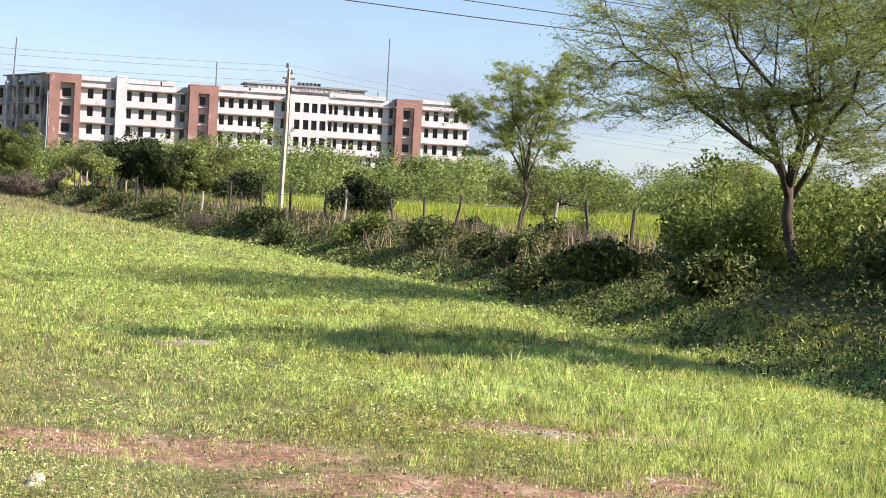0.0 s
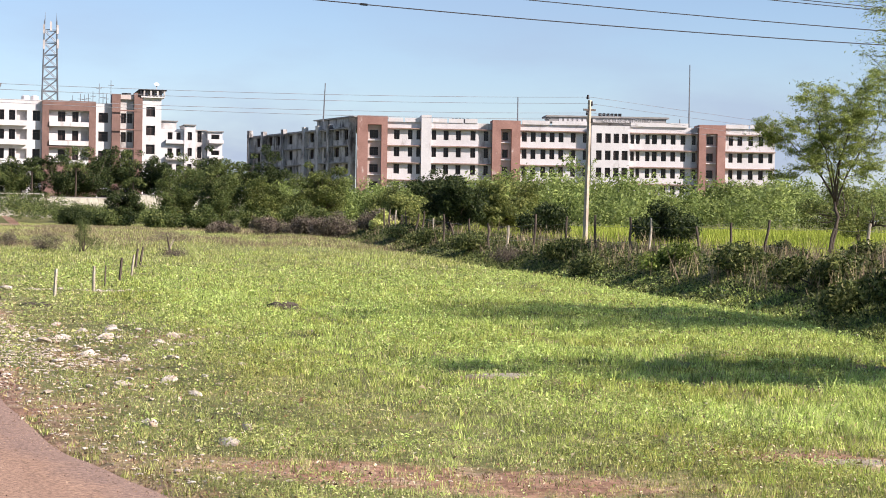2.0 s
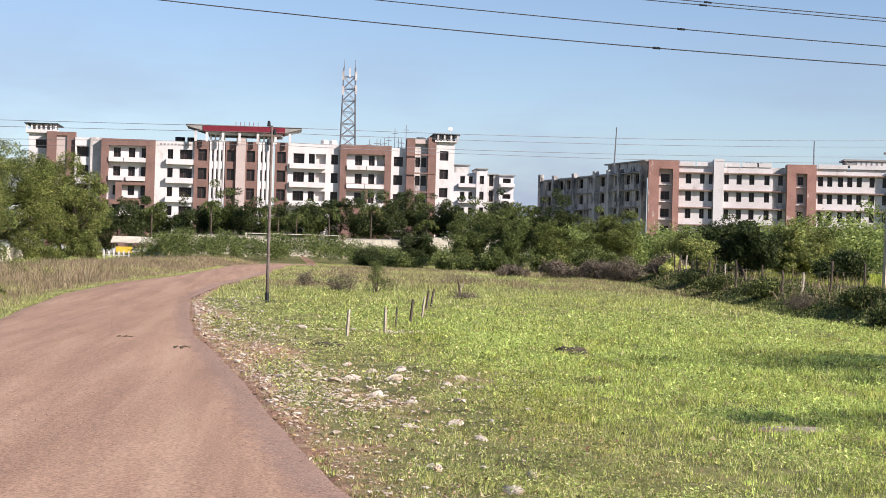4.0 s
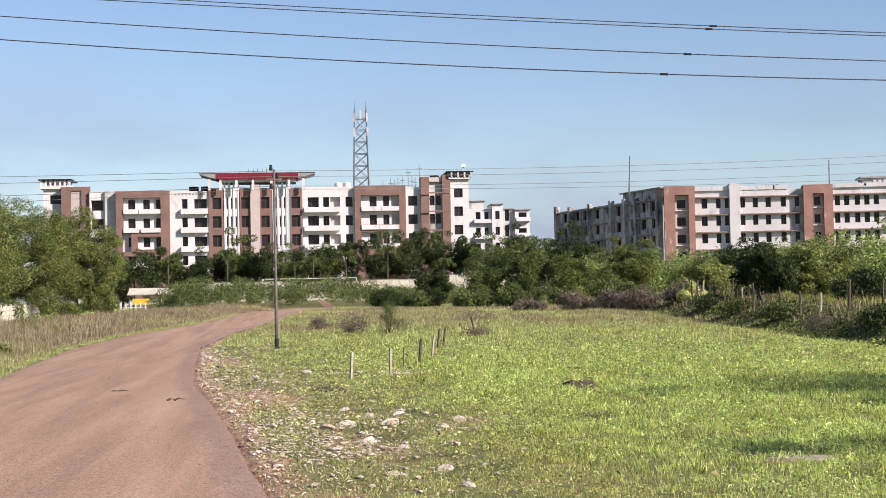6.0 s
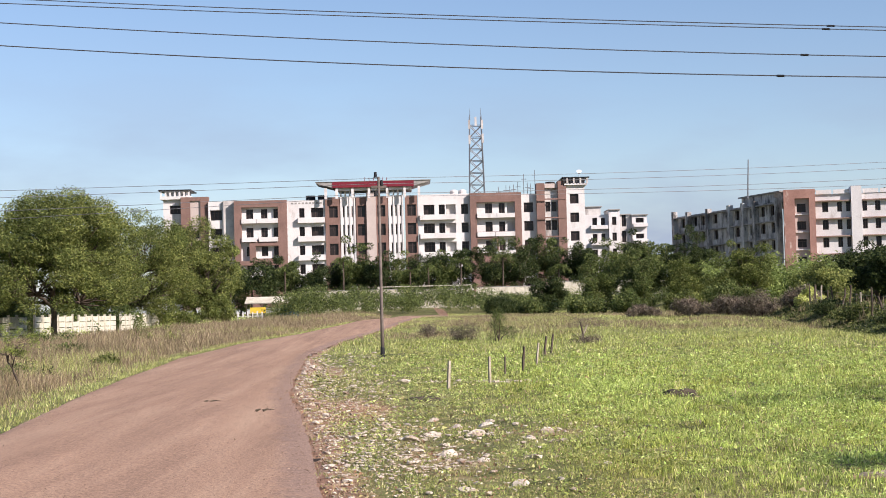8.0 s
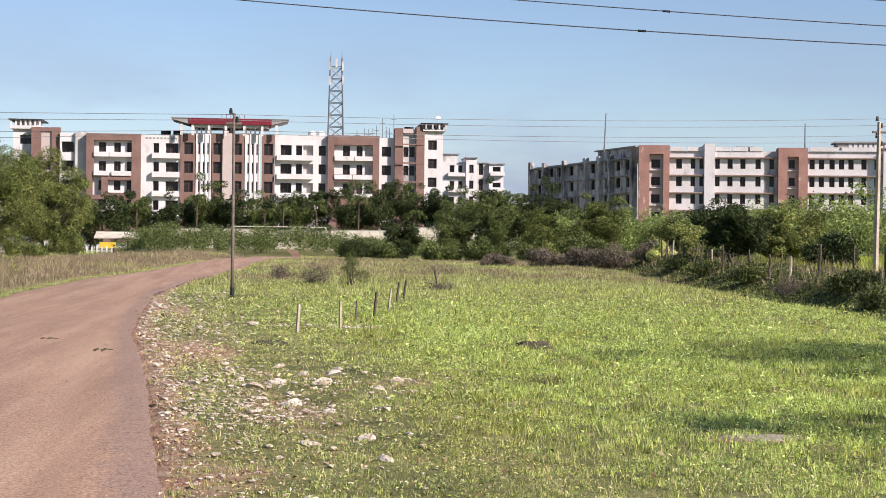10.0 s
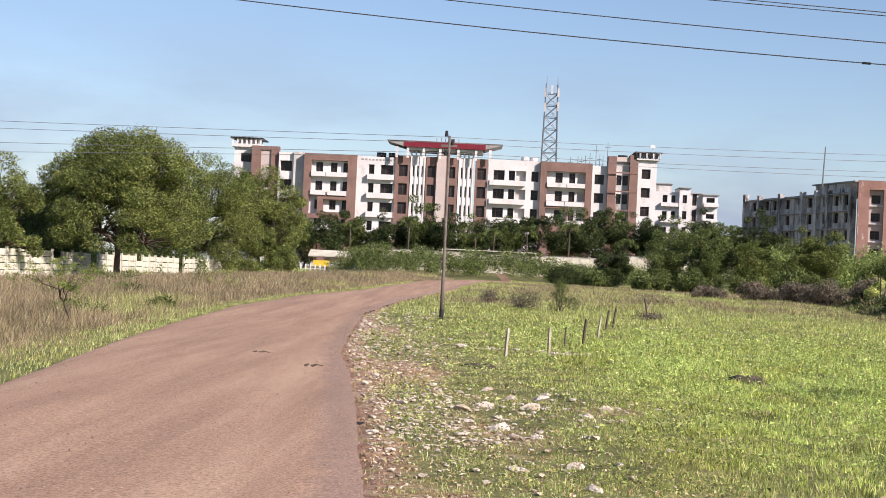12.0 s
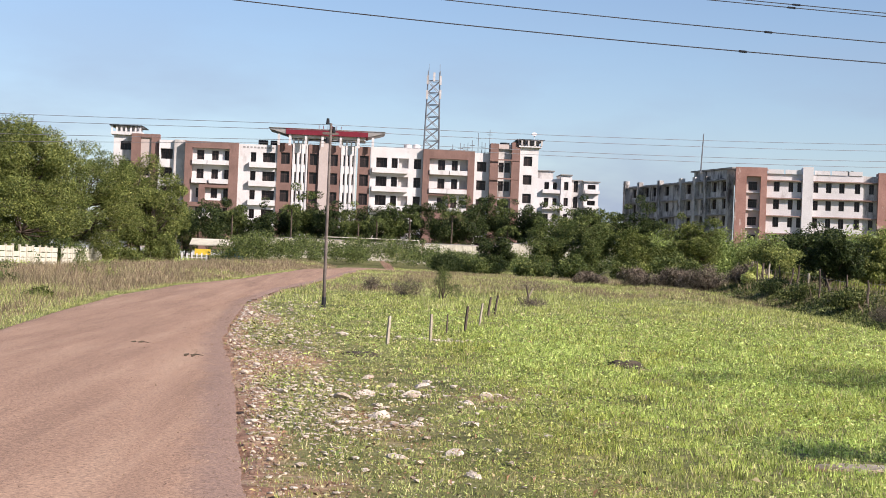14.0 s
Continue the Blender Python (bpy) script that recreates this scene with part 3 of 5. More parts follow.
    s.box(12.12, 21.5, -0.88, 8, z1 + 0.38, z1 + 0.4)
    s.quad((12.12, 8, 0), (12.12, -0.9, 0), (12.12, -0.9, 20), (12.12, 8, 20)).quad((21.5, -0.9, 0), (21.5, 8, 0), (21.5, 8, 20), (21.5, -0.9, 20))
    part("brick_frame", s, BR, B, "brick-red clad frame")
    block(B, 12.2, 21.4, 0.12, 7, 0, z1, WH, [(14.9, 16.2), (17.4, 18.5)], R[:4], 1.9, voids=[(18.9, 20.2)])
    for x0, x1, r in ((13.35, 16.9, 17.2), (17.0, 20.25, 17.2), (13.35, 16.6, 13.8), (16.7, 20.25, 13.8), (16.7, 20.25, 10.35)):
        part("balcony", Shape().box(x0, x1, -1.15, 0.1, r - 1.8, r - 0.98), WH, B)
    block(B, 21.52, 24.3, -0.2, 8, 0, 19.7, WH, [(22.0, 23.7)], R, 1.8)
    # right-hand tower
    col("brick_pier", 24.3, 25.8, -1.2, 21.5, BR, 3)
    col("brick_pier", 28.2, 29.7, -1.6, 21.8, BR, 3)
    block(B, 25.82, 28.18, -0.6, 8, 0, 21.3, M_grey, [(25.95, 26.85), (27.05, 28.0)], R, 1.8)
    for r in R:
        part("brick_band", Shape().box(24.2, 29.6, -1.7, -1.62, r + 1.2, r + 1.45), BR, B)
    block(B, 29.72, 33.1, -1.2, 9, 0, 21.0, WH, [(30.4, 32.0)], [18.5, 15.1, 11.7, 8.3], 1.75)
    part("roof_slab", Shape().box(29.4, 33.6, -1.8, 8, 21.01, 21.3), WH, B)
    part("parapet_box", Shape().box(30.0, 33.2, -1.0, 7, 21.31, 22.3), WH, B)
    cap = part("roof_cap", Shape().box(29.0, 34.0, -2.0, 8, 22.31, 22.46), M_dark, B, "black edged roof cap")
    for k in range(8):
        part("baluster", Shape().box(29.2 + 0.6 * k, 29.5 + 0.6 * k, -1.9, -1.6, 21.302, 22.305), M_grey if k % 2 else M_dark, cap)
    part("dish", Shape().tube([(32.2, -1, 22.5), (32.2, -1, 23.1), (32.2, -1.05, 23.15), (32.2, -1.4, 23.5)], [0.05, 0.05, 0.1, 0.5], 10), WH, B, "white satellite dish")
    part("roof_lintel", Shape().box(25.82, 28.18, -1.18, 1.5, 20.6, 21.4), M_pink, B)
    for x, h in ((9.3, 0.8), (10.9, 0.8)):
        part("water_tank", Shape().tube([(x, 3, 20.0), (x, 3, 20.0 + h), (x, 3, 20.2 + h)], [0.75, 0.75, 0.3], 12), WH, B)
    for x, h in ((-15.0, 0.9), (-17.2, 0.7), (27.2, 0.9)):
        part("water_tank", Shape().tube([(x, 3, 19.6 if x < 0 else 21.3), (x, 3, 20.5 if x < 0 else 22.0)], [0.9, 0.9], 12), M_dark, B)
    for x, h in ((22.3, 23.6), (24.4, 24.3), (19.0, 21.6), (19.7, 21.5), (20.4, 21.7), (21.2, 22.2), (23.0, 22.0), (23.6, 21.8), (17.6, 21.3)):
        part("antenna", Shape().tube([(x, 3, 19.5), (x, 3, h)], [0.07, 0.05], 5).box(x - 0.5, x + 0.5, 2.97, 3.03, h - 1.0, h - 0.9), M_steel, B)


def annex():
    C = thing("annex_building", "small white four-storey block behind the hostel", "building", 0, 337, 3)
    R = [16.4, 13.1, 9.8, 6.5]
    block(C, 36.5, 42.3, 1.0, 8, 0, 17.8, M_white, [(39.0, 40.0), (40.8, 41.7)], R, 1.5, reveal=0.8)
    part("roof_room", Shape().box(37.0, 40.9, 2, 7, 17.81, 19.4), M_grey, C)
    part("roof_cap", Shape().box(36.7, 41.2, 1.7, 7.3, 19.41, 19.6), M_slab, C)
    block(C, 42.32, 44.6, 0.0, 8, 0, 18.6, M_white, [(43.0, 43.9)], R, 1.7)
    block(C, 44.62, 47.1, 0.8, 8, 0, 17.6, M_grey, [(45.1, 46.0)], R, 2.4)
    block(C, 47.12, 50.2, 0.0, 8, 0, 17.4, M_white, [(47.9, 49.6)], R, 1.0, reveal=0.9)
    for x0, x1, y, z in ((42.2, 44.7, -0.4, 18.6), (44.72, 47.0, 0.4, 17.6), (47.02, 50.5, -0.4, 17.4)):
        part("roof_cap", Shape().box(x0, x1, y, 8, z + 0.004, z + 0.2), M_slab, C)
    for r in R[:3]:
        part("balcony", Shape().box(47.3, 50.3, -1.1, -0.02, r - 1.4, r - 0.7), M_white, C)
        part("balcony", Shape().box(38.6, 42.2, 0.1, 0.98, r - 1.6, r - 0.85), M_white, C)


def college():
    A = thing("college_building", "long white hospital college building with terracotta towers", "building", 67.8, 289, 3, math.degrees(math.atan2(-0.2, 0.98)))
    R = [15.3, 12.15, 9.0, 5.85, 2.7]
    TC = M_brick_a
    top = 17.6

    def u(p):
        return round((p - 647) * 0.1035, 2)

    def tower(a, b, c, d, z, proud):
        # two tall piers, a lintel, and windows set back between them
        s = Shape().box(u(a), u(c) - 0.15, -proud, 3, 0, z).box(u(d) + 0.15, u(b), -proud, 3, 0, z).box(u(c) - 0.15, u(d) + 0.15, -proud, 3, z - 1.6, z)
        part("tower_frame", s, TC, A, "terracotta-coloured tower with peeling paint")
        w = block(A, u(c) - 0.14, u(d) + 0.14, -proud + 1.0, 3, 0, z - 1.62, M_pink, [(u(c) + 0.2, u(d) - 0.4)], R, 1.5)
        for r in R:
            part("ledge", Shape().box(u(c) - 0.12, u(d) + 0.12, -proud + 0.6, -proud + 0.99, r - 1.25, r - 1.05), M_white, w)

    tower(647, 700, 667, 688, 18.55, 1.4)
    tower(886, 936, 903, 919, 18.2, 1.2)
    tower(1258, 1306, 1272, 1290, 18.1, 1.3)

    def wing(a, b, wins, proud=0.0, mat=M_white, ledge=0.7, z=top):
        return block(A, u(a) + 0.01, u(b) - 0.01, -proud, 9, 0, z, mat, [(u(p), u(q)) for p, q in wins], R, 1.75, ledge=ledge)

    wing(700, 760, [(712, 722), (737, 745), (752, 759)])
    wing(760, 778, [], 0.9, ledge=None, z=18.9)
    wing(778, 862, [(779, 787), (800, 809), (822, 831), (848, 857)], 0.2)
    wing(862, 886, [(872, 880)], 0, M_grey)
    wing(936, 1063, [(940, 949), (956, 965), (974, 983), (990, 999), (1006, 1015), (1028, 1037), (1050, 1058)])
    wing(1063, 1132, [(1072, 1082), (1088, 1098), (1103, 1113), (1118, 1129)], 1.3, ledge=None)
    wing(1132, 1246, [(1136, 1143), (1146, 1153), (1163, 1171), (1175, 1184), (1192, 1201), (1209, 1218), (1227, 1236)])
    wing(1246, 1258, [(1248, 1255)], 0, M_grey)
    wing(1306, 1400, [(1315, 1323), (1331, 1340), (1351, 1360), (1370, 1379), (1388, 1396)])
    # parapet panels
    for a, b in ((702, 728), (731, 758), (780, 806), (809, 835), (838, 860), (940, 990), (994, 1060), (1136, 1240), (1308, 1350), (1353, 1398)):
        part("parapet", Shape().box(u(a), u(b), -0.35, -0.05, top + 0.004, top + 0.75), M_white, A)
    # sign canopy on the roof, with bars and words
    can = part("roof_sign_slab", Shape().box(u(985), u(1208), 1.0, 7, 19.2, 19.5).box(u(990), u(1203), 1.3, 6.8, 18.3, 19.19), M_slab, A, "grey concrete sign slab")
    part("sign_room", Shape().box(u(1010), u(1150), 2.5, 6.5, top + 0.01, 18.29), M_grey, A)
    for k in range(8):
        part("letter_bar", Shape().box(u(1008) + 0.9 * k, u(1008) + 0.55 + 0.9 * k, 1.22, 1.296, 18.45, 19.05), M_white, can, "unreadable sign lettering")
    cu = bpy.data.curves.new("sign_words", "FONT")
    cu.body, cu.size, cu.extrude = "COLLEGE & HOSPITAL", 0.95, 0.03
    tmp = bpy.data.objects.new("sign_words", cu)
    scene.collection.objects.link(tmp)
    me = bpy.data.meshes.new_from_object(tmp.evaluated_get(bpy.context.evaluated_depsgraph_get()))
    bpy.data.objects.remove(tmp)
    words = put_mesh("sign_words", me, M_white, can, "COLLEGE & HOSPITAL in white letters")
    words.matrix_basis = pose(u(1088), 1.25, 18.4, 90, 0, 0)
    for k in range(6):
        part("roof_vent", Shape().box(u(1082) + 0.75 * k, u(1082) + 0.75 * k + 0.45, 2, 3, 19.51, 20.1), M_dark, A)
    for k, p in enumerate((820, 826, 832, 838, 846)):
        part("water_tank", Shape().tube([(u(p), 4, top), (u(p), 4, top + 0.9), (u(p), 4, top + 1.1)], [0.45, 0.45, 0.2], 10), M_dark, A)
    for p, h in ((938, 23.0), (1253, 29.8), (1236, 19.5), (587, 24.8)):
        part("antenna", Shape().tube([(u(p), 5, top), (u(p) + (0.3 if p == 587 else 0), 5, h)], [0.15, 0.10], 5), M_steel, A)
    # receding grey wing
    L = 49.0
    wingb = new("side_wing")
    wingb.parent = A
    wingb.matrix_basis = pose(-0.2, 1.0, 0, 0, 0, -64.9) @ Matrix.Translation((-L, 0, 0))
    me = facade(0, L, 0, 0, 16.8, [(x, x + 1.9, r - 0.9, r + 0.9) for x in (3, 9.2, 13, 19, 25, 29, 35.5, 40, 44.5) for r in R], 0.4)
    me.box(0, L, 0.45, 10, 16.6, 16.8)
    me.quad((0, 10, 0), (0, 0, 0), (0, 0, 16.8), (0, 10, 16.8))
    w = part("wall", me, M_streak, wingb)
    for x in (3, 9.2, 13, 19, 25, 29, 35.5, 40, 44.5):
        for r in R:
            window(w, x, x + 1.9, 0.4, r - 0.9, r + 0.9)
    for r in R:
        part("ledge", Shape().box(0.5, L - 0.5, -0.7, -0.003, r + 1.05, r + 1.25), M_slab, wingb)
    for x in (0.0, 7.2, 17.2, 27.2, 33.4, 38.2, 47.6):
        part("pilaster", Shape().box(x, x + 1.1, -0.9, -0.004, 0, 17.4 if x else 17.9), M_streak, wingb)
    part("roof_room", Shape().box(29.0, 43.0, 1.5, 8, 16.82, 18.6), M_streak, wingb)
    part("roof_cap", Shape().box(28.4, 46.0, 1.0, 8.5, 18.61, 18.85), M_slab, wingb)


hostel()
annex()
college()


# ---------------------------------------------------------------- mast, poles and lines
def lattice_mast():
    T = thing("lattice_mast", "tall galvanised lattice telephone mast", "mast", 14.8, 329.3, 3)
    legs = [(-1, -1), (1, -1), (1, 1), (-1, 1)]

    def half(z):
        return 2.0 - 0.85 * z / 38.0

    def corner(k, z):
        return (legs[k % 4][0] * half(z), legs[k % 4][1] * half(z), z)

    for k in range(4):
        part("leg", Shape().tube([corner(k, 0), corner(k, 38)], [0.14, 0.10], 5), M_steel, T)
    zs = [i * 2.4 for i in range(16)]
    s = Shape()
    for a, b in zip(zs, zs[1:]):
        for k in range(4):
            s.tube([corner(k, a), corner(k + 1, b)], [0.07, 0.07], 4).tube([corner(k + 1, a), corner(k, b)], [0.07, 0.07], 4).tube([corner(k, b), corner(k + 1, b)], [0.07, 0.07], 4)
    part("bracing", s, M_steel, T)
    for x, y, z in ((-1.3, -1.2, 36.0), (1.3, -1.2, 36.0), (-1.3, -1.2, 33.0), (1.35, -1.2, 33.2), (0, -1.4, 36.6)):
        part("panel_antenna", Shape().box(x - 0.2, x + 0.2, y - 0.2, y, z - 0.8, z + 1.0), M_grey, T)
    for x in (-1.1, 1.1):
        part("spike", Shape().tube([(x, -1, 38), (x, -1, 39.4)], [0.06, 0.03], 5), M_steel, T)


def sag(p, q, drop, n=14):
    p, q = Vector(p), Vector(q)
    return [tuple(p.lerp(q, i / n) - Vector((0, 0, drop * 4 * (i / n) * (1 - i / n)))) for i in range(n + 1)]


def iron_pole():
    x, y = 0.0, 57.0
    z = float(height(x, y))
    P = thing("electric_pole", "slim rusty iron electricity pole on the verge", "electric pole", x, y, z)
    part("shaft", Shape().tube([(0, 0, -0.2), (0, 0, 1.2), (0, 0, 6.45)], [0.066, 0.060, 0.047], 10), M_iron, P, smooth=True)
    part("footing", Shape().tube([(0, 0, -0.1), (0, 0, 0.34), (0, 0, 0.38)], [0.085, 0.08, 0.07], 10), M_dark, P)
    arm = part("crossarm", Shape().box(-0.28, 0.28, -0.04, 0.04, 6.05, 6.13), M_iron, P)
    for k, zz in enumerate((5.75, 6.13, 6.42)):
        part("insulator", Shape().tube([(0.11 * (1 if k % 2 else -1), 0, zz), (0.11 * (1 if k % 2 else -1), 0, zz + 0.2)], [0.07, 0.05], 8), M_dark, P)


def concrete_pole():
    x, y = 28.1, 69.6
    z = float(height(x, y)) - 0.05
    P = thing("electric_pole", "pale tapered concrete electricity pole by the fence", "electric pole", x, y, z)
    P.matrix_world = pose(x, y, z, 0, 1.0, 0)
    h = 7.95 - z
    part("shaft", Shape().tube([(0, 0, -0.2), (0, 0, h * 0.5), (0, 0, h - 0.25)], [0.125, 0.11, 0.085], 4), M_pole, P)
    part("crossarm", Shape().box(-0.3, 0.3, -0.05, 0.05, h - 0.75, h - 0.66), M_iron, P)
    for dx, zz in ((-0.1, h - 0.2), (0.1, h - 0.5), (-0.1, h - 0.95), (0.12, h - 1.3)):
        part("insulator", Shape().tube([(dx, 0, zz), (dx, 0, zz + 0.2)], [0.08, 0.05], 8), M_dark, P)


def lines():
    p2 = Vector((0.0, 57.0, float(height(0, 57))))
    p1 = Vector((28.2, 69.6, 0))
    for k, (za, zb) in enumerate(((6.4, 7.85), (6.2, 7.55), (5.85, 7.1), (5.75, 6.8))):
        a, b = p2 + Vector((0.1 * (-1) ** k, 0, za)), p1 + Vector((0.1 * (-1) ** k, 0, zb))
        for n, (p, q, d) in enumerate(((a, b, 0.15), (a, (-60, 70, za + (1.0, 0.74, 0.1, -0.8)[k]), 0.15), (b, (95, 95, zb - 1.2), 0.6))):
            w = part("overhead_line", Shape().tube(sag(p, q, d), [0.0085] * 15, 4), M_wire, None)
            tagged(w, "thin grey overhead electricity line between poles", "cable", "lines between the poles")
    for zs, r in (((26.57, 23.5, 21.02, 20.25), 0.055), ((28.77, 25.49, 22.9, 21.6), 0.05), ((30.76, 27.95, 25.14, 23.6), 0.045), ((31.18, 28.26, 25.45, 23.9), 0.045)):
        xs, yy = (-26.9, 13.8, 54.3, 86.0), (151.0, 147.4, 143.9, 140.0)
        cf = np.polyfit(xs, zs, 2)
        X = np.linspace(-75, 150, 60)
        Y = np.polyval(np.polyfit(xs, yy, 1), X)
        w = part("transmission_line", Shape().tube([(a, b, c) for a, b, c in zip(X, Y, np.polyval(cf, X))], [r] * 60, 5), M_cable, None)
        tagged(w, "heavy grey transmission line high over the field", "cable", "transmission lines")
        part("joint", Shape().tube([(34 + zs[0] - 26, float(np.polyval(np.polyfit(xs, yy, 1), 34 + zs[0] - 26)), float(np.polyval(cf, 34 + zs[0] - 26))),
                                    (34.7 + zs[0] - 26, float(np.polyval(np.polyfit(xs, yy, 1), 34.7 + zs[0] - 26)), float(np.polyval(cf, 34.7 + zs[0] - 26)))], [r * 2, r * 2], 6), M_dark, w)


lattice_mast()
iron_pole()
concrete_pole()
lines()


# ---------------------------------------------------------------- plants
def leaf_faces(p, length, width, rng, up=0.0):
    """Small pointed leaves at the points p, turned at random; up > 0 lays them flatter."""
    n = len(p)
    a = rng.normal(size=(n, 3))
    a[:, 2] *= 1 - up
    a /= np.linalg.norm(a, axis=1)[:, None]
    b = np.cross(a, rng.normal(size=(n, 3)) * (1, 1, 1 - up) + (0, 0, 3 * up))
    b /= np.linalg.norm(b, axis=1)[:, None] + 1e-9
    s = rng.uniform(0.6, 1.3, (n, 1))
    la, wb = a * s * length / 2, b * s * width / 2
    return np.stack([p - la, p + wb + 0.25 * la, p + la - 0.55 * wb], 1).reshape(-1, 3)


def blades(x, y, z, h, w, rng, lean=0.4):
    """Grass blades: one tapering triangle each, rooted at x, y, z."""
    n = len(x)
    t = rng.uniform(0, 2 * math.pi, n)
    dx, dy = np.cos(t) * w / 2, np.sin(t) * w / 2
    hh = h * rng.uniform(0.5, 1.25, n)
    lx, ly = rng.normal(0, lean, n) * hh, rng.normal(0, lean, n) * hh
    a = np.stack([x - dx, y - dy, z - 0.02], 1)
    b = np.stack([x + dx, y + dy, z - 0.02], 1)
    c = np.stack([x + lx, y + ly, z + hh], 1)
    return np.stack([a, b, c], 1).reshape(-1, 3)


def blob_points(centres, radii, n, rng, flat=0.75, shell=0.55):
    """Points spread through many small overlapping clumps, most of them near the clumps' outside."""
    centres, radii = np.asarray(centres), np.asarray(radii)
    k = rng.choice(len(centres), n, p=radii ** 2 / np.sum(radii ** 2))
    d = rng.normal(size=(n, 3))
    d /= np.linalg.norm(d, axis=1)[:, None]
    r = radii[k] * (shell + (1 - shell) * rng.uniform(0, 1, n) ** 0.6) * rng.lognormal(0, 0.10, n)
    return centres[k] + d * r[:, None] * (1, 1, flat)


def limb(rng, p, q, r0, r1, bend=0.12, n=5):
    p, q = np.asarray(p, float), np.asarray(q, float)
    l = np.linalg.norm(q - p)
    out = []
    off = rng.normal(0, bend * l, 3)
    for i in range(n + 1):
        u = i / n
        out.append(tuple(p + (q - p) * u + off * math.sin(math.pi * u) + rng.normal(0, 0.02 * l, 3) * (0 < i < n)))
    return out, [r0 + (r1 - r0) * i / n for i in range(n + 1)]


def tree(name, label, category, x, y, h, spread, trunk_h, trunk_r, n, leaf, material, seed, group="", flat=0.7, clumps=26, clump=0.30, lean=(0, 0), low=0.35, wide=None, stems=1, dome=False):
    """A trunk that forks into limbs, each ending in a clump of leaves. spread: the crown's radius; low: how far down the crown reaches."""
    rng = np.random.default_rng(seed)
    z0 = float(height(x, y)) - 0.05
    T = thing(name, label, category, x, y, z0, 0, group)
    top = np.array([lean[0], lean[1], trunk_h])
    crown_mid = np.array([lean[0] * 1.5, lean[1] * 1.5, trunk_h * low + (h + trunk_h * (1 - low)) * 0.5 - 0.0])
    half = (h - trunk_h * low) / 2
    crown_mid[2] = h - half
    cs, rs = [], []
    while len(cs) < clumps:
        d = rng.normal(size=3)
        d /= np.linalg.norm(d)
        f = rng.uniform(0.35, 0.92) if len(cs) > clumps // 5 else rng.uniform(0.0, 0.4)
        c = crown_mid + d * f * np.array([spread, (wide or spread), half])
        if dome:
            a, f = rng.uniform(0, 2 * math.pi), math.sqrt(rng.uniform(0, 0.9))
            floor_z, roof_z = trunk_h * low, h * math.sqrt(1 - 0.72 * f * f) - 0.5
            c = np.array([math.cos(a) * f * spread, math.sin(a) * f * spread, floor_z + (roof_z - floor_z) * rng.uniform(0.06, 0.95) ** 0.75])
        cs.append(c)
        rs.append(spread * clump * rng.uniform(0.7, 1.3) * (1.15 - 0.45 * f))
    wood = Shape()
    for s in range(stems):
        base = np.array([rng.normal(0, 0.12) * (stems > 1), rng.normal(0, 0.12) * (stems > 1), -0.1])
        pts, rad = limb(rng, base, top + (rng.normal(0, 0.3, 3) if stems > 1 else 0), trunk_r, trunk_r * 0.72, 0.05)
        rad[0] *= 1.35
        wood.tube(pts, rad, 8)
        tops = np.array(pts[-1])
        forks = []
        for i in range(4):
            g = np.array(cs[rng.integers(len(cs))])
            q = tops + (g - tops) * rng.uniform(0.35, 0.5)
            lp, lr = limb(rng, tops, q, trunk_r * 0.6, trunk_r * 0.33, 0.08)
            wood.tube(lp, lr, 6)
            forks.append(q)
        for c in cs[s::stems]:
            f = min(forks, key=lambda g: np.linalg.norm(g - c))
            lp, lr = limb(rng, f, c, trunk_r * 0.3, trunk_r * 0.06, 0.1)
            wood.tube(lp, lr, 4)
    part("trunk", wood, M_bark, T, smooth=True)
    p = blob_points(cs, rs, n, rng, flat)
    p = p[p[:, 2] > 0.1]
    put_mesh("crown", faces_mesh("crown", leaf_faces(p, leaf, leaf * 0.5, rng, 0.25), 3), material, T)
    return T


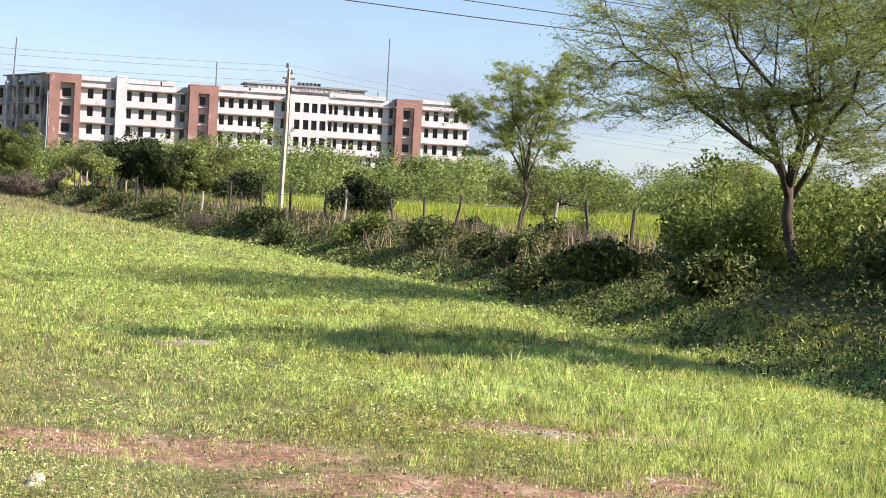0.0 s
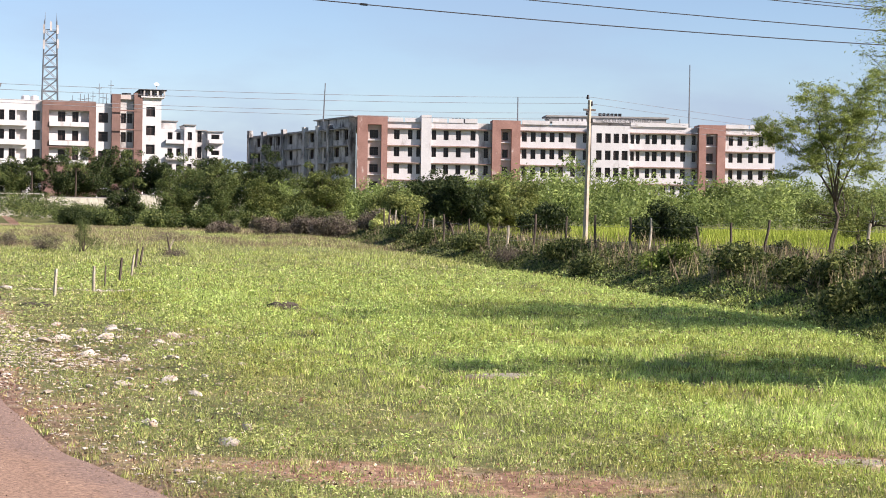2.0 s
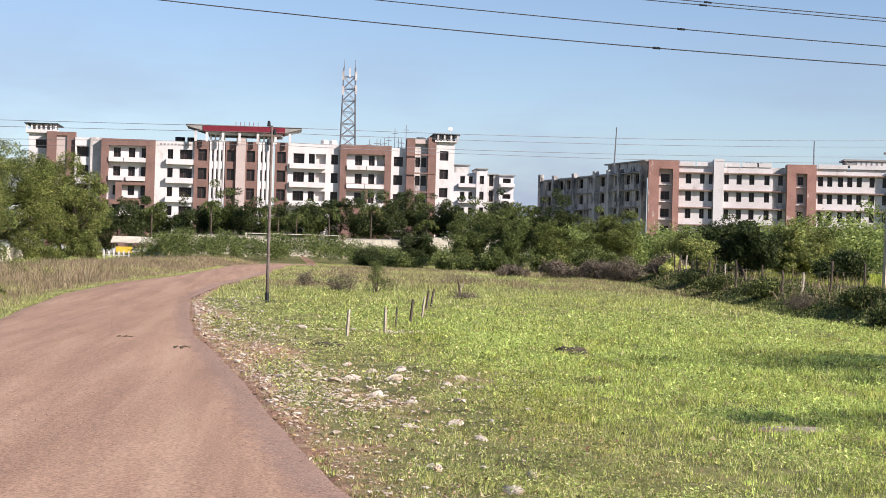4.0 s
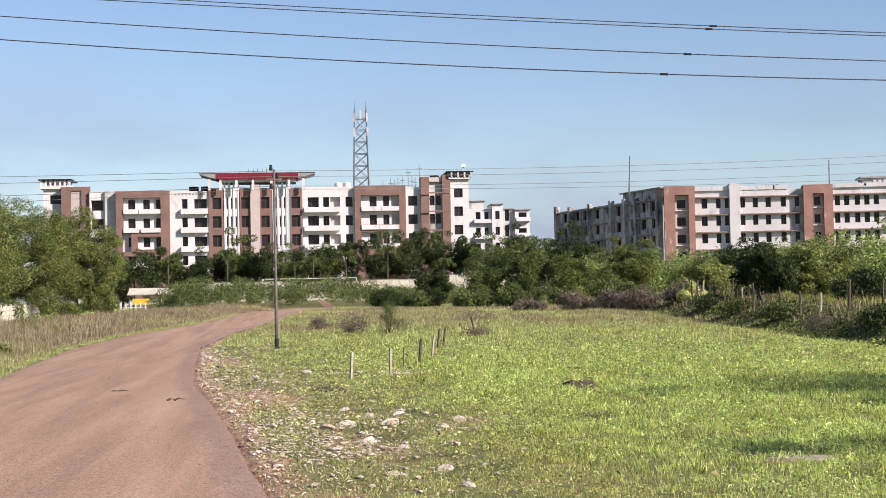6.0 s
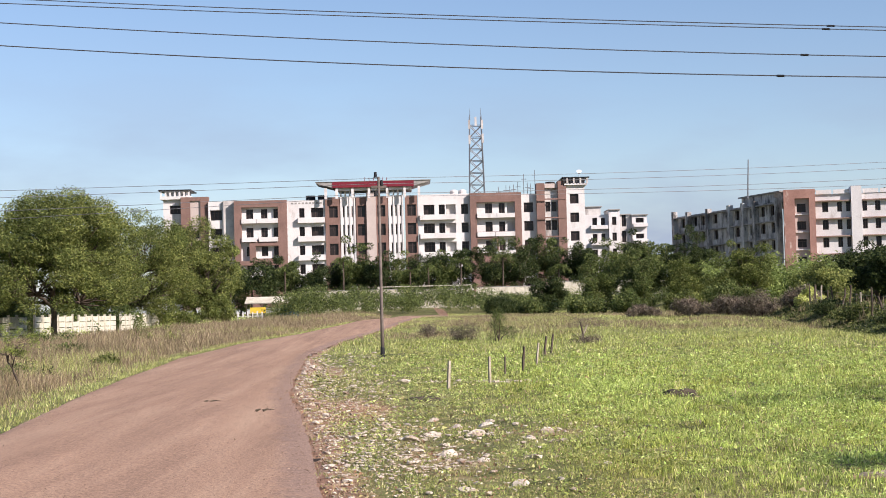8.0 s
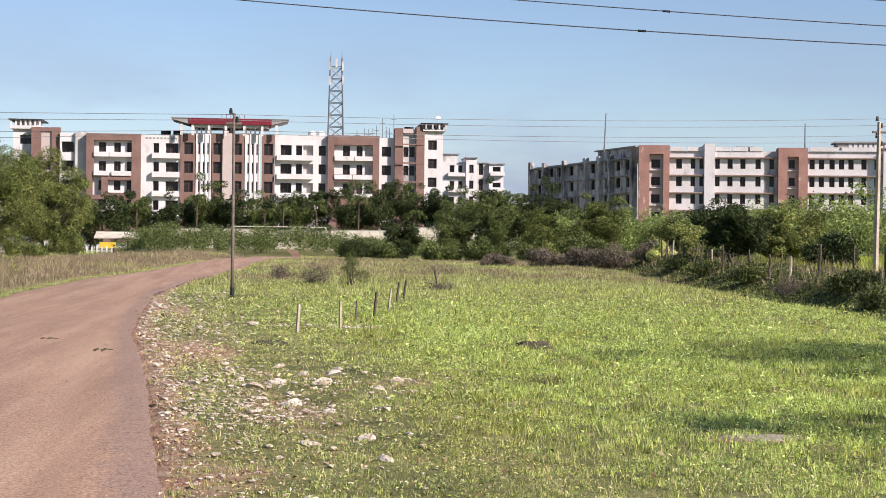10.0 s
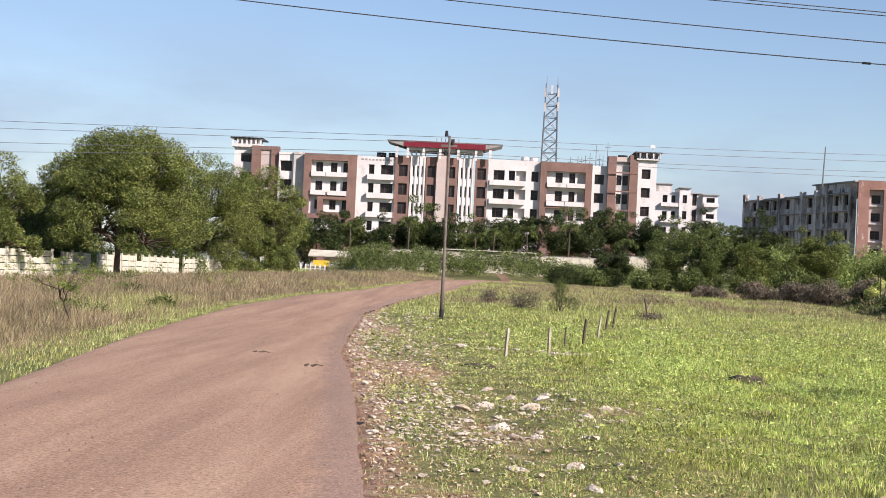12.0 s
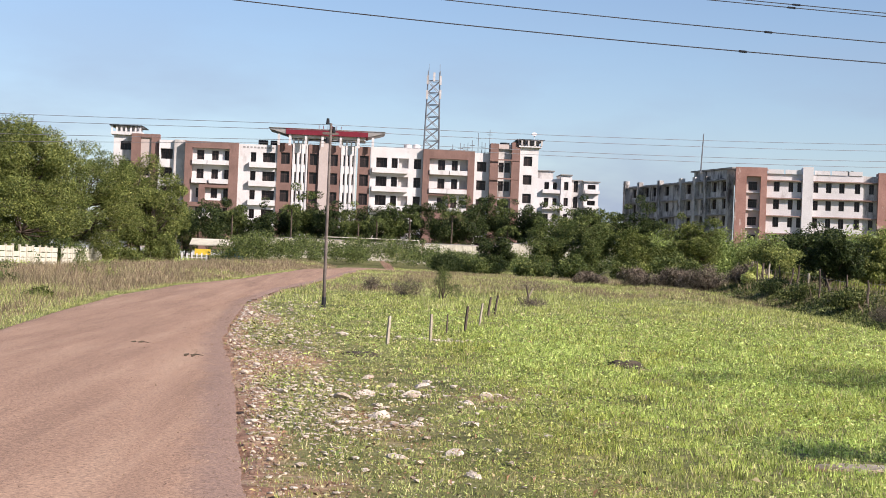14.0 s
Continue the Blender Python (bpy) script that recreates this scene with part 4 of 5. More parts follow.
def acacia(name, label, x, y, h, spread, trunk_h, trunk_r, n, seed, lean=(0, 0), leaf=0.06, twigs=900, first=0.0, mains=6):
    """An open thorn tree: crooked limbs rise and flatten out, fork three times, and end in level feathery sprays. first: the plan direction of the longest limb."""
    rng = np.random.default_rng(seed)
    z0 = float(height(x, y)) - 0.05
    T = thing(name, label, "tree", x, y, z0)
    wood = Shape()
    fork = np.array([lean[0], lean[1], trunk_h])
    pts, rad = limb(rng, (0, 0, -0.1), fork, trunk_r, trunk_r * 0.72, 0.09, 7)
    rad[0] *= 1.35
    wood.tube(pts, rad, 10)
    spurs = []
    for i in range(mains):
        a = math.radians(first) + 2 * math.pi * (i + rng.uniform(-0.25, 0.25) * (i > 0)) / mains
        out = spread * (0.78 if i == 0 else rng.uniform(0.42, 0.66))
        rise = (h - trunk_h) * (0.48 if i == 0 else rng.uniform(0.42, 0.8))
        start = np.array(pts[-1 - (i % 2)])
        path, r = [], []
        kink = rng.normal(0, 0.06 * spread, (8, 3))
        for k in range(8):
            u = k / 7
            path.append(start + np.array([math.cos(a) * out * u ** 1.15, math.sin(a) * out * u ** 1.15, (trunk_h - start[2]) * u + rise * u ** 0.8]) + kink[k] * (0 < k) * 0.5)
            r.append(trunk_r * (0.52 - 0.43 * u))
        wood.tube(path, r, 7)
        for j in range(7):
            s = path[2 + j % 6]
            b = a + rng.normal(0, 0.85)
            reach = spread * rng.uniform(0.22, 0.46)
            e = s + np.array([math.cos(b) * reach, math.sin(b) * reach, (h - s[2]) * rng.uniform(-0.28, 0.85)])
            mp, mr = limb(rng, s, e, trunk_r * 0.17, trunk_r * 0.045, 0.14, 6)
            wood.tube(mp, mr, 5)
            spurs.append((np.array(mp), b))
    S, E = [], []
    for k in range(twigs):
        mp, b = spurs[k % len(spurs)]
        s2 = mp[rng.integers(1, 7)]
        w = b + rng.normal(0, 0.9)
        l = spread * rng.uniform(0.13, 0.30)
        e2 = s2 + np.array([math.cos(w) * l, math.sin(w) * l, l * rng.normal(0.12, 0.28)])
        e2[2] = min(e2[2], h * rng.uniform(0.94, 1.02))
        tp, tr = limb(rng, s2, e2, trunk_r * 0.055, trunk_r * 0.018, 0.10, 4)
        wood.tube(tp, tr, 3, False)
        tp = np.array(tp)
        S.append(tp[1:4]), E.append(tp[2:5])
    part("trunk", wood, M_bark, T, smooth=True)
    # side sprays: short level shoots off each twig, leaflets strung close along them
    S, E = np.concatenate(S), np.concatenate(E)
    m = len(S) * 5
    k = rng.integers(0, len(S), m)
    root = S[k] + (E[k] - S[k]) * rng.uniform(0, 1, m)[:, None]
    t = rng.uniform(0, 2 * math.pi, m)
    sl = spread * rng.uniform(0.035, 0.10, m)
    tip = root + np.stack([np.cos(t) * sl, np.sin(t) * sl, sl * rng.normal(0.05, 0.35, m)], 1)
    k = rng.integers(0, m, n)
    p = root[k] + (tip[k] - root[k]) * rng.uniform(0, 1.05, n)[:, None] + rng.normal(0, 0.35 * leaf, (n, 3))
    put_mesh("crown", faces_mesh("crown", leaf_faces(p, leaf, leaf * 0.42, rng, 0.35), 3), M_acacia, T)
    return T


def shrub(name, label, category, x, y, h, r, n, leaf, material, seed, group="", clumps=12, wide=None, twiggy=False):
    rng = np.random.default_rng(seed)
    z0 = float(height(x, y)) - 0.04
    T = thing(name, label, category, x, y, z0, 0, group)
    cs, rs = [], []
    for i in range(clumps):
        a, f = rng.uniform(0, 2 * math.pi), rng.uniform(0, 0.8) ** 0.7
        cr = r * rng.uniform(0.28, 0.5)
        cs.append((math.cos(a) * f * r, math.sin(a) * f * (wide or r), rng.uniform(0.2, max(0.3, 1 - 0.55 * f)) * (h - cr * 0.6)))
        rs.append(cr)
    wood = Shape()
    for c in cs:
        lp, lr = limb(rng, (rng.normal(0, 0.05), rng.normal(0, 0.05), -0.05), c, 0.02 + 0.008 * h, 0.006, 0.12, 4)
        wood.tube(lp, lr, 4)
    part("stems", wood, M_bark, T)
    p = blob_points(cs, rs, n, rng, 0.85, 0.3)
    p = p[p[:, 2] > 0.03]
    put_mesh("twig_mass" if twiggy else "foliage", faces_mesh("foliage", leaf_faces(p, leaf, leaf * (0.12 if twiggy else 0.65), rng), 3), material, T)
    return T


def stuff(name, label, category, me, material):
    return tagged(put_mesh(name, me, material), label, category, kind="stuff")


def make_grass():
    rng = np.random.default_rng(11)
    n, per = 62000, 14
    r = 6.2 * (78 / 6.2) ** rng.uniform(0, 1, n)
    az = np.radians(rng.uniform(-12, 50, n))
    x, y = 0.5 + r * np.sin(az), -2.5 + r * np.cos(az)
    off = x - np.interp(y, ROAD_Y, ROAD_R)
    keep = (off > 0.03) & (x < bank_x(y) + 1.5) & (rng.uniform(0, 1, n) > 1.05 * bareness(x, y) - 0.05 + 0.10 * wave(x * 1.7, y * 1.7) + 0.30 * wave(x * 4.1, y * 3.3))
    x, y, r, off = x[keep], y[keep], r[keep], off[keep]
    thin = rng.uniform(0, 1, len(x)) < 0.40 + 0.60 * smooth(0.5, 4.5, off + 0.8 * wave(x * 0.5, y * 0.5))
    x, y, r, off = x[thin], y[thin], r[thin], off[thin]
    lush = 0.5 + 0.5 * smooth(2, 6, off) + 0.25 * wave(x * 0.6, y * 0.6)
    rich = rng.uniform(0, 1, len(x)) < smooth(2.0, 6.5, off + 1.2 * wave(x * 0.5, y * 0.5)) * (1 - 0.6 * smooth(32, 60, y))
    h = (0.066 * np.clip(lush, 0.3, 1.6) + 0.0004 * r) * rng.lognormal(0, 0.34, len(x)) * np.where(rich, 1.0, 0.68)
    x, y, r, h, rich = (np.repeat(v, per) for v in (x, y, r, h, rich))
    tuft = 0.034 * (r / 10) ** 0.75
    x, y = x + rng.normal(0, 1, len(x)) * tuft, y + rng.normal(0, 1, len(x)) * tuft
    w = 0.0096 * (r / 10) ** 0.8
    for pick, name, label, m in ((rich, "field_grass", "short bright yellow-green grass over the field", M_grass), (~rich, "olive_grass", "short sparse olive-green grass near the road", M_verge)):
        stuff(name, label, "grass", faces_mesh(name, blades(x[pick], y[pick], height(x[pick], y[pick]), h[pick], w[pick], rng, 0.42), 3), m)
    # dry straw on the verge
    n = 170000
    r = 6.2 * (60 / 6.2) ** rng.uniform(0, 1, n)
    az = np.radians(rng.uniform(-12, 40, n))
    x, y = 0.5 + r * np.sin(az), -2.5 + r * np.cos(az)
    off = x - np.interp(y, ROAD_Y, ROAD_R)
    keep = (off > 0.02) & (rng.uniform(0, 1, n) < 1.0 - 0.85 * smooth(0.8, 5.0, off + 0.9 * wave(x * 0.5, y * 0.5))) & (rng.uniform(0, 1, n) > bareness(x, y))
    x, y, r = x[keep], y[keep], r[keep]
    stuff("verge_straw", "trampled straw-coloured grass on the road verge", "dry grass",
          faces_mesh("verge_straw", blades(x, y, height(x, y), 0.026, 0.0075 * (r / 10) ** 0.8, rng, 1.2), 3), M_straw)
    # dead leaves, crumbs of soil and bits of stalk over the thin places
    n = 200000
    r = 6.0 * (46 / 6.0) ** rng.uniform(0, 1, n)
    az = np.radians(rng.uniform(-12, 48, n))
    x, y = 0.5 + r * np.sin(az), -2.5 + r * np.cos(az)
    off = x - np.interp(y, ROAD_Y, ROAD_R)
    keep = (off > 0.04) & (x < bank_x(y)) & (rng.uniform(0, 1, n) < 0.12 + 0.9 * bareness(x, y) + 0.45 * (1 - smooth(0.5, 4.0, off)))
    x, y, r = x[keep], y[keep], r[keep]
    v = leaf_faces(np.stack([x, y, height(x, y) + rng.uniform(0.0, 0.028, len(x))], 1), 1.0, 0.55, rng, 0.15).reshape(-1, 3, 3)
    c = v.mean(1, keepdims=True)
    v = c + (v - c) * (0.021 * (r / 10) ** 0.75 * rng.lognormal(0, 0.3, len(r)))[:, None, None]
    stuff("ground_litter", "dead leaves, stalks and soil crumbs between the grass", "litter", faces_mesh("ground_litter", v.reshape(-1, 3), 3), M_litter)
    # broad low weeds in patches
    n, per = 72000, 8
    r = 6.2 * (60 / 6.2) ** rng.uniform(0, 1, n)
    az = np.radians(rng.uniform(-12, 50, n))
    x, y = 0.5 + r * np.sin(az), -2.5 + r * np.cos(az)
    off = x - np.interp(y, ROAD_Y, ROAD_R)
    keep = (off > 0.1) & (x < bank_x(y) + 1) & (wave(x * 1.1 + 3, y * 1.1) + rng.normal(0, 0.45, n) > 0.3 - 0.5 * smooth(1, 5, off)) & (rng.uniform(0, 1, n) > 1.2 * bareness(x, y))
    x, y, r = (np.repeat(v[keep], per) for v in (x, y, r))
    x, y = x + rng.normal(0, 0.03, len(x)) * (r / 10) ** 0.75, y + rng.normal(0, 0.03, len(x)) * (r / 10) ** 0.75
    z = height(x, y) + rng.uniform(0.01, 0.09, len(x)) + 0.0004 * r
    v = leaf_faces(np.stack([x, y, z], 1), 1.0, 0.6, rng, 0.5).reshape(-1, 3, 3)
    c = v.mean(1, keepdims=True)
    pale = np.repeat(rng.uniform(0, 1, len(x) // per) < 0.15 + 0.85 * smooth(2.5, 7, x[::per] - np.interp(y[::per], ROAD_Y, ROAD_R)) * (1 - 0.6 * smooth(32, 60, y[::per])), per)
    v = c + (v - c) * (0.021 * (r / 10) ** 0.8 * rng.lognormal(0, 0.28, len(r)))[:, None, None]
    for pick, name, label, mt in ((pale, "field_weeds", "low broad-leaved yellow-green weeds among the grass", M_weed), (~pale, "olive_weeds", "low broad-leaved olive weeds near the road", M_verge)):
        stuff(name, label, "weeds", faces_mesh(name, v[pick].reshape(-1, 3), 3), mt)
    # far part of the field
    n = 150000
    x, y = rng.uniform(-4, 30, n), rng.uniform(60, 175, n)
    keep = (x > np.interp(y, ROAD_Y, ROAD_R) + 0.3) & (x < bank_x(y) + 2)
    x, y = x[keep], y[keep]
    stuff("far_grass", "distant yellow-green field grass turning brown", "grass",
          faces_mesh("far_grass", blades(x, y, height(x, y), 0.11 + 0.10 * (wave(x * 0.3, y * 0.2) > 0.3), 0.035, rng), 3), M_verge)
    n = 60000
    x, y = rng.uniform(-2, 28, n), 78 + 80 * rng.uniform(0, 1, n)
    keep = (x > np.interp(y, ROAD_Y, ROAD_R) + 0.8) & (x < bank_x(y) + 1) & (wave(x * 0.25, y * 0.12) > -0.25)
    x, y = x[keep], y[keep]
    stuff("far_dry_grass", "brown seeding grass at the far end of the field", "dry grass", faces_mesh("far_dry_grass", blades(x, y, height(x, y), 0.26, 0.03, rng), 3), M_dry)
    # dry tall grass beyond the road
    n = 210000
    y = rng.uniform(18, 175, n)
    l = np.interp(y, ROAD_Y, ROAD_L)
    x = l - 0.5 - 22 * rng.uniform(0, 1, n) ** 1.5
    keep = (l - x > 1.2) | (rng.uniform(0, 1, n) < 0.2)
    x, y, l = x[keep], y[keep], l[keep]
    h = np.clip(0.08 + 0.13 * (l - x), 0.06, 0.52) * (0.85 + 0.25 * wave(x * 0.5, y * 0.4))
    h = h * rng.lognormal(0, 0.22, len(h))
    green = wave(x * 0.22, y * 0.10 + 1.0) + rng.normal(0, 0.3, len(x)) > 1.05
    for pick, name, label, mt in ((~green, "dry_grass", "tall dry brown grass along the road", M_dry), (green, "green_weeds", "patches of yellow-green weeds in the dry grass", M_verge)):
        stuff(name, label, "grass", faces_mesh(name, blades(x[pick], y[pick], height(x[pick], y[pick]), h[pick] * (1.0 if mt is M_dry else 0.85), 0.010 + 0.00026 * y[pick], rng, 0.38), 3), mt)
    # green margin of that road side
    n = 24000
    y = rng.uniform(14, 120, n)
    l = np.interp(y, ROAD_Y, ROAD_L)
    x = l - rng.uniform(-0.05, 1.6, n)
    stuff("verge_grass", "short green grass on the road's shoulder", "grass", faces_mesh("verge_grass", blades(x, y, height(x, y), 0.075, 0.018, rng), 3), M_verge)
    # loose grit on the road
    n = 85000
    y = 4.5 + 60 * rng.uniform(0, 1, n) ** 2.2
    l, q = np.interp(y, ROAD_Y, ROAD_L), np.interp(y, ROAD_Y, ROAD_R)
    u = np.clip(np.where(rng.uniform(0, 1, n) < 0.35, 1 - abs(rng.normal(0, 0.09, n)), rng.uniform(0.02, 0.99, n)), 0.01, 0.995)
    x = l + u * (q - l)
    z = height(x, y) + 0.03 + 0.05 * (1 - (2 * u - 1) ** 2) + 0.003 - 0.02 * smooth(0.95, 1.0, u)
    v = leaf_faces(np.stack([x, y, z], 1), 1.0, 0.8, rng, 0.75).reshape(-1, 3, 3)
    c = v.mean(1, keepdims=True)
    v = c + (v - c) * (0.0085 * (y / 10 + 0.3) ** 0.55 * rng.lognormal(0, 0.3, n))[:, None, None]
    stuff("road_grit", "loose reddish and grey grit on the road", "grit", faces_mesh("road_grit", v.reshape(-1, 3), 3), M_grit)
    # crop behind the fence
    n = 60000
    x, y = rng.uniform(27, 75, n), rng.uniform(38, 108, n)
    stuff("crop", "bright yellow-green crop standing behind the fence", "crop", faces_mesh("crop", blades(x, y, height(x, y), 0.55, 0.05, rng, 0.2), 3), M_crop)


def make_undergrowth():
    """Creepers and coarse grass on the bank."""
    rng = np.random.default_rng(21)
    n = 140000
    y = 6 + 110 * rng.uniform(0, 1, n) ** 1.7
    d = rng.uniform(-0.3, 6.5, n)
    x = bank_x(y) + d
    hump = np.clip(0.06 + 0.16 * smooth(0, 2.5, d) + 0.14 * wave(x * 0.9, y * 0.7), 0.03, 0.8)
    z = height(x, y) + hump * rng.uniform(0.1, 1.0, n) ** 0.7
    v = leaf_faces(np.stack([x, y, z], 1), 1, 0.5, rng, 0.2).reshape(-1, 3, 3)
    c = v.mean(1, keepdims=True)
    v = c + (v - c) * (0.065 + 0.0014 * y)[:, None, None]
    stuff("bank_undergrowth", "dark tangled creepers and weeds on the bank", "undergrowth", faces_mesh("bank_undergrowth", v.reshape(-1, 3), 3), M_bankleaf)
    n = 7000
    y = 26 + 82 * rng.uniform(0, 1, n) ** 1.6
    d = rng.uniform(1.0, 9.0, n)
    x = bank_x(y) + d
    stuff("bank_tall_grass", "tall dry and green stalks along the fence", "tall grass",
          faces_mesh("bank_tall_grass", blades(x, y, height(x, y), 0.6 + 0.3 * wave(x, y * 0.6), 0.018 + 0.0004 * y, rng, 0.25), 3), M_dry)


def make_thicket():
    """The far thorn scrub, too many bushes to count."""
    rng = np.random.default_rng(31)
    cs, rs = [], []
    for i in range(520):
        az, d = radians(rng.uniform(9.5, 52)), 95 + 190 * rng.uniform(0, 1) ** 0.8
        x, y = d * math.sin(az), d * math.cos(az)
        if x < bank_x(y) + 9 or (x < 76 and y < 108 and x > 25):
            continue
        h = rng.uniform(3.6, 6.2) * (0.9 + 0.12 * math.sin(az * 40))
        for k in range(5):
            r = rng.uniform(0.9, 1.8)
            cs.append((x + rng.normal(0, 1.6), y + rng.normal(0, 1.6), float(height(x, y)) + rng.uniform(0.35, 1.0) * h - r * 0.4))
            rs.append(r)
    p = blob_points(cs, rs, 400000, rng, 0.8, 0.15)
    stuff("thorn_scrub", "dense green thorn scrub in the distance", "scrub", faces_mesh("thorn_scrub", leaf_faces(p, 0.34, 0.20, rng, 0.25), 3), M_scrub)
    # low bushes at the foot of the far wall
    cs, rs = [], []
    for i in range(300):
        x, y = rng.uniform(-30, 36), rng.uniform(172, 205)
        if (abs(x - 1) < 3 and y < 176) or x < -14:
            continue
        h = rng.uniform(0.9, 2.2) + (1.0 if -12 < x < 9 else 0)
        for k in range(3):
            r = rng.uniform(0.5, 1.2)
            cs.append((x + rng.normal(0, 0.9), y + rng.normal(0, 0.9), float(height(x, y)) + rng.uniform(0.3, 1) * h))
            rs.append(r)
    p = blob_points(cs, rs, 105000, rng, 0.8, 0.35)
    stuff("far_bushes", "low green bushes below the compound wall", "bushes", faces_mesh("far_bushes", leaf_faces(p, 0.24, 0.12, rng, 0.2), 3), M_bush)


# large trees by the bank
acacia("acacia_tree", "spreading thorn acacia with open feathery green crown", 19.15, 20.0, 6.6, 4.2, 1.75, 0.12, 245000, 41, (-0.36, 0.28), 0.05, 1900, 141, 7)
acacia("acacia_tree", "slender young thorn acacia behind the wooden fence", 30.5, 50.9, 7.5, 2.8, 2.2, 0.08, 85000, 42, (0.25, 0), 0.08, 1000, 150, 6)
acacia("acacia_tree", "spreading thorn acacia on the shaded bank", 15.9, 8.4, 6.9, 2.2, 1.9, 0.14, 26000, 43, (0.1, 0), 0.17, 400)
# added trees beyond the view's right edge, placed to cast shade over the bank
for i, (x, y, h, s) in enumerate(((21.8, 9.3, 6.4, 2.8), (24.5, 13.0, 4.2, 2.3), (19.6, 3.5, 5.6, 2.8), (21.0, 14.2, 3.6, 1.9))):
    tree("shade_tree", "bushy thorn tree added out of view to shade the bank", "tree", x, y, h, s, 1.4, 0.14, 16000, 0.30, M_thorn, 45 + i, "trees on the bank", clumps=34, low=0.2)
for i, (x, y, h, r) in enumerate(((-21.6, 190.0, 3.6, 2.4), (-25.5, 186.0, 2.6, 2.4))):
    shrub("roadside_bush", "green thorn bush below the roadside trees", "bush", x, y, h, r, 9000, 0.22, M_thorn, 190 + i, "bushes below the trees", 16)
for i, (x, y, h, r, m) in enumerate(((20.2, 24.0, 2.7, 1.6, M_lime), (21.6, 23.0, 2.6, 1.6, M_lime), (19.6, 21.8, 2.0, 1.3, M_lime), (20.6, 19.5, 2.5, 1.7, M_lime), (19.4, 16.8, 2.3, 1.6, M_lime),
                                     (17.2, 14.5, 1.6, 1.4, M_bankleaf), (22.4, 27.5, 1.8, 1.3, M_lime), (16.4, 12.0, 1.4, 1.3, M_bankleaf), (18.4, 15.0, 2.2, 1.5, M_lime))):
    shrub("leafy_shrub", "bushy light green shrub growing on the bank", "shrub", x, y, h, r, 11000, 0.115, m, 50 + i, "shrubs on the bank", 16)
for i, (x, y, h, s) in enumerate(((47.0, 57.0, 4.6, 2.8), (51.5, 53.0, 4.4, 2.6), (56.5, 57.0, 5.2, 3.2), (62.5, 62.0, 5.6, 3.4), (42.5, 50.5, 3.2, 2.2), (60.0, 51.0, 4.6, 2.8), (67.0, 57.0, 5.4, 3.2), (52.0, 66.0, 5.2, 3.2), (44.0, 72.0, 4.4, 3.0))):
    tree("thorn_tree", "rounded thorn tree standing beyond the crop", "tree", x, y, h, s, h * 0.3, 0.12, 10000, 0.17, M_thorn if i % 3 else M_acacia, 400 + i, "thorn trees beyond the crop", clumps=40, low=0.4, clump=0.24, dome=True)
for i, (x, y, h, r, m) in enumerate(((15.4, 17.5, 0.8, 0.9, M_bankleaf), (16.6, 22.5, 0.9, 1.1, M_bankleaf), (18.4, 29.5, 0.9, 1.2, M_bankleaf), (19.8, 36.0, 0.9, 1.2, M_bankleaf), (22.3, 32.5, 0.8, 0.9, M_twig),
                                     (20.3, 42.5, 1.1, 1.0, M_lime), (22.6, 45.0, 0.7, 1.1, M_twig), (22.2, 56.0, 0.9, 1.2, M_bankleaf), (21.8, 62.0, 0.8, 1.1, M_twig), (22.8, 70.0, 0.9, 1.3, M_bankleaf),
                                     (23.4, 80.0, 0.9, 1.4, M_bankleaf), (24.5, 88.0, 1.0, 1.5, M_deep), (16.9, 25.6, 0.6, 0.9, M_bankleaf), (20.9, 50.5, 0.7, 1.0, M_bankleaf), (24.6, 38.0, 0.9, 1.0, M_bankleaf),
                                     (26.4, 46.5, 0.8, 1.0, M_deep), (28.0, 42.0, 1.1, 1.2, M_acacia), (31.8, 40.0, 1.3, 1.6, M_acacia), (33.5, 33.0, 1.6, 1.8, M_thorn), (29.5, 30.0, 1.5, 1.6, M_thorn))):
    shrub("bank_bush", "low tangled bush on the shaded bank", "bush", x, y, h, r, 5500, 0.12, m, 80 + i, "bushes along the fence", 10, twiggy=m is M_twig)
# dark bushes and round trees behind the fence
for i, (x, y, h, r, m, lab) in enumerate(((30.5, 66.0, 2.5, 1.7, M_deep, "dense dark green bush behind the fence"), (29.8, 80.0, 2.5, 1.6, M_deep, "dense dark green bush behind the fence"),
                                          (10.3, 168.0, 2.4, 2.3, M_deep, "dense dark green bush on the far field edge"), (28.8, 108.0, 3.0, 2.0, M_thorn, "rounded green thorn bush behind the fence"),
                                          (33.8, 130.5, 4.2, 2.6, M_thorn, "rounded green thorn bush behind the fence"))):
    shrub("round_bush", lab, "bush", x, y, h, r, 13000, 0.17, m, 120 + i, "", 18)
for i, (x, y, h, s, m, n) in enumerate(((19.0, 150, 5.8, 3.2, M_bush, 9000), (22.6, 149, 6.2, 3.4, M_bush, 9000), (26.6, 147, 5.0, 3.0, M_thorn, 9000), (31.4, 146.5, 6.2, 3.3, M_thorn, 10000),
                                        (26.8, 88.0, 3.8, 2.3, M_deep, 9000), (30.0, 88.5, 3.2, 2.0, M_thorn, 8000), (37.0, 124.5, 4.8, 3.4, M_deep, 9000), (41.5, 122.0, 4.6, 3.0, M_thorn, 8000),
                                        (14.5, 160, 4.0, 2.4, M_deep, 7000))):
    tree("field_tree", "bushy green tree at the field's edge", "tree", x, y, h, s, h * 0.16, 0.14, int(n * 2.5), 0.21, m, 140 + i, "trees behind the field", clumps=52, low=0.0, clump=0.26)
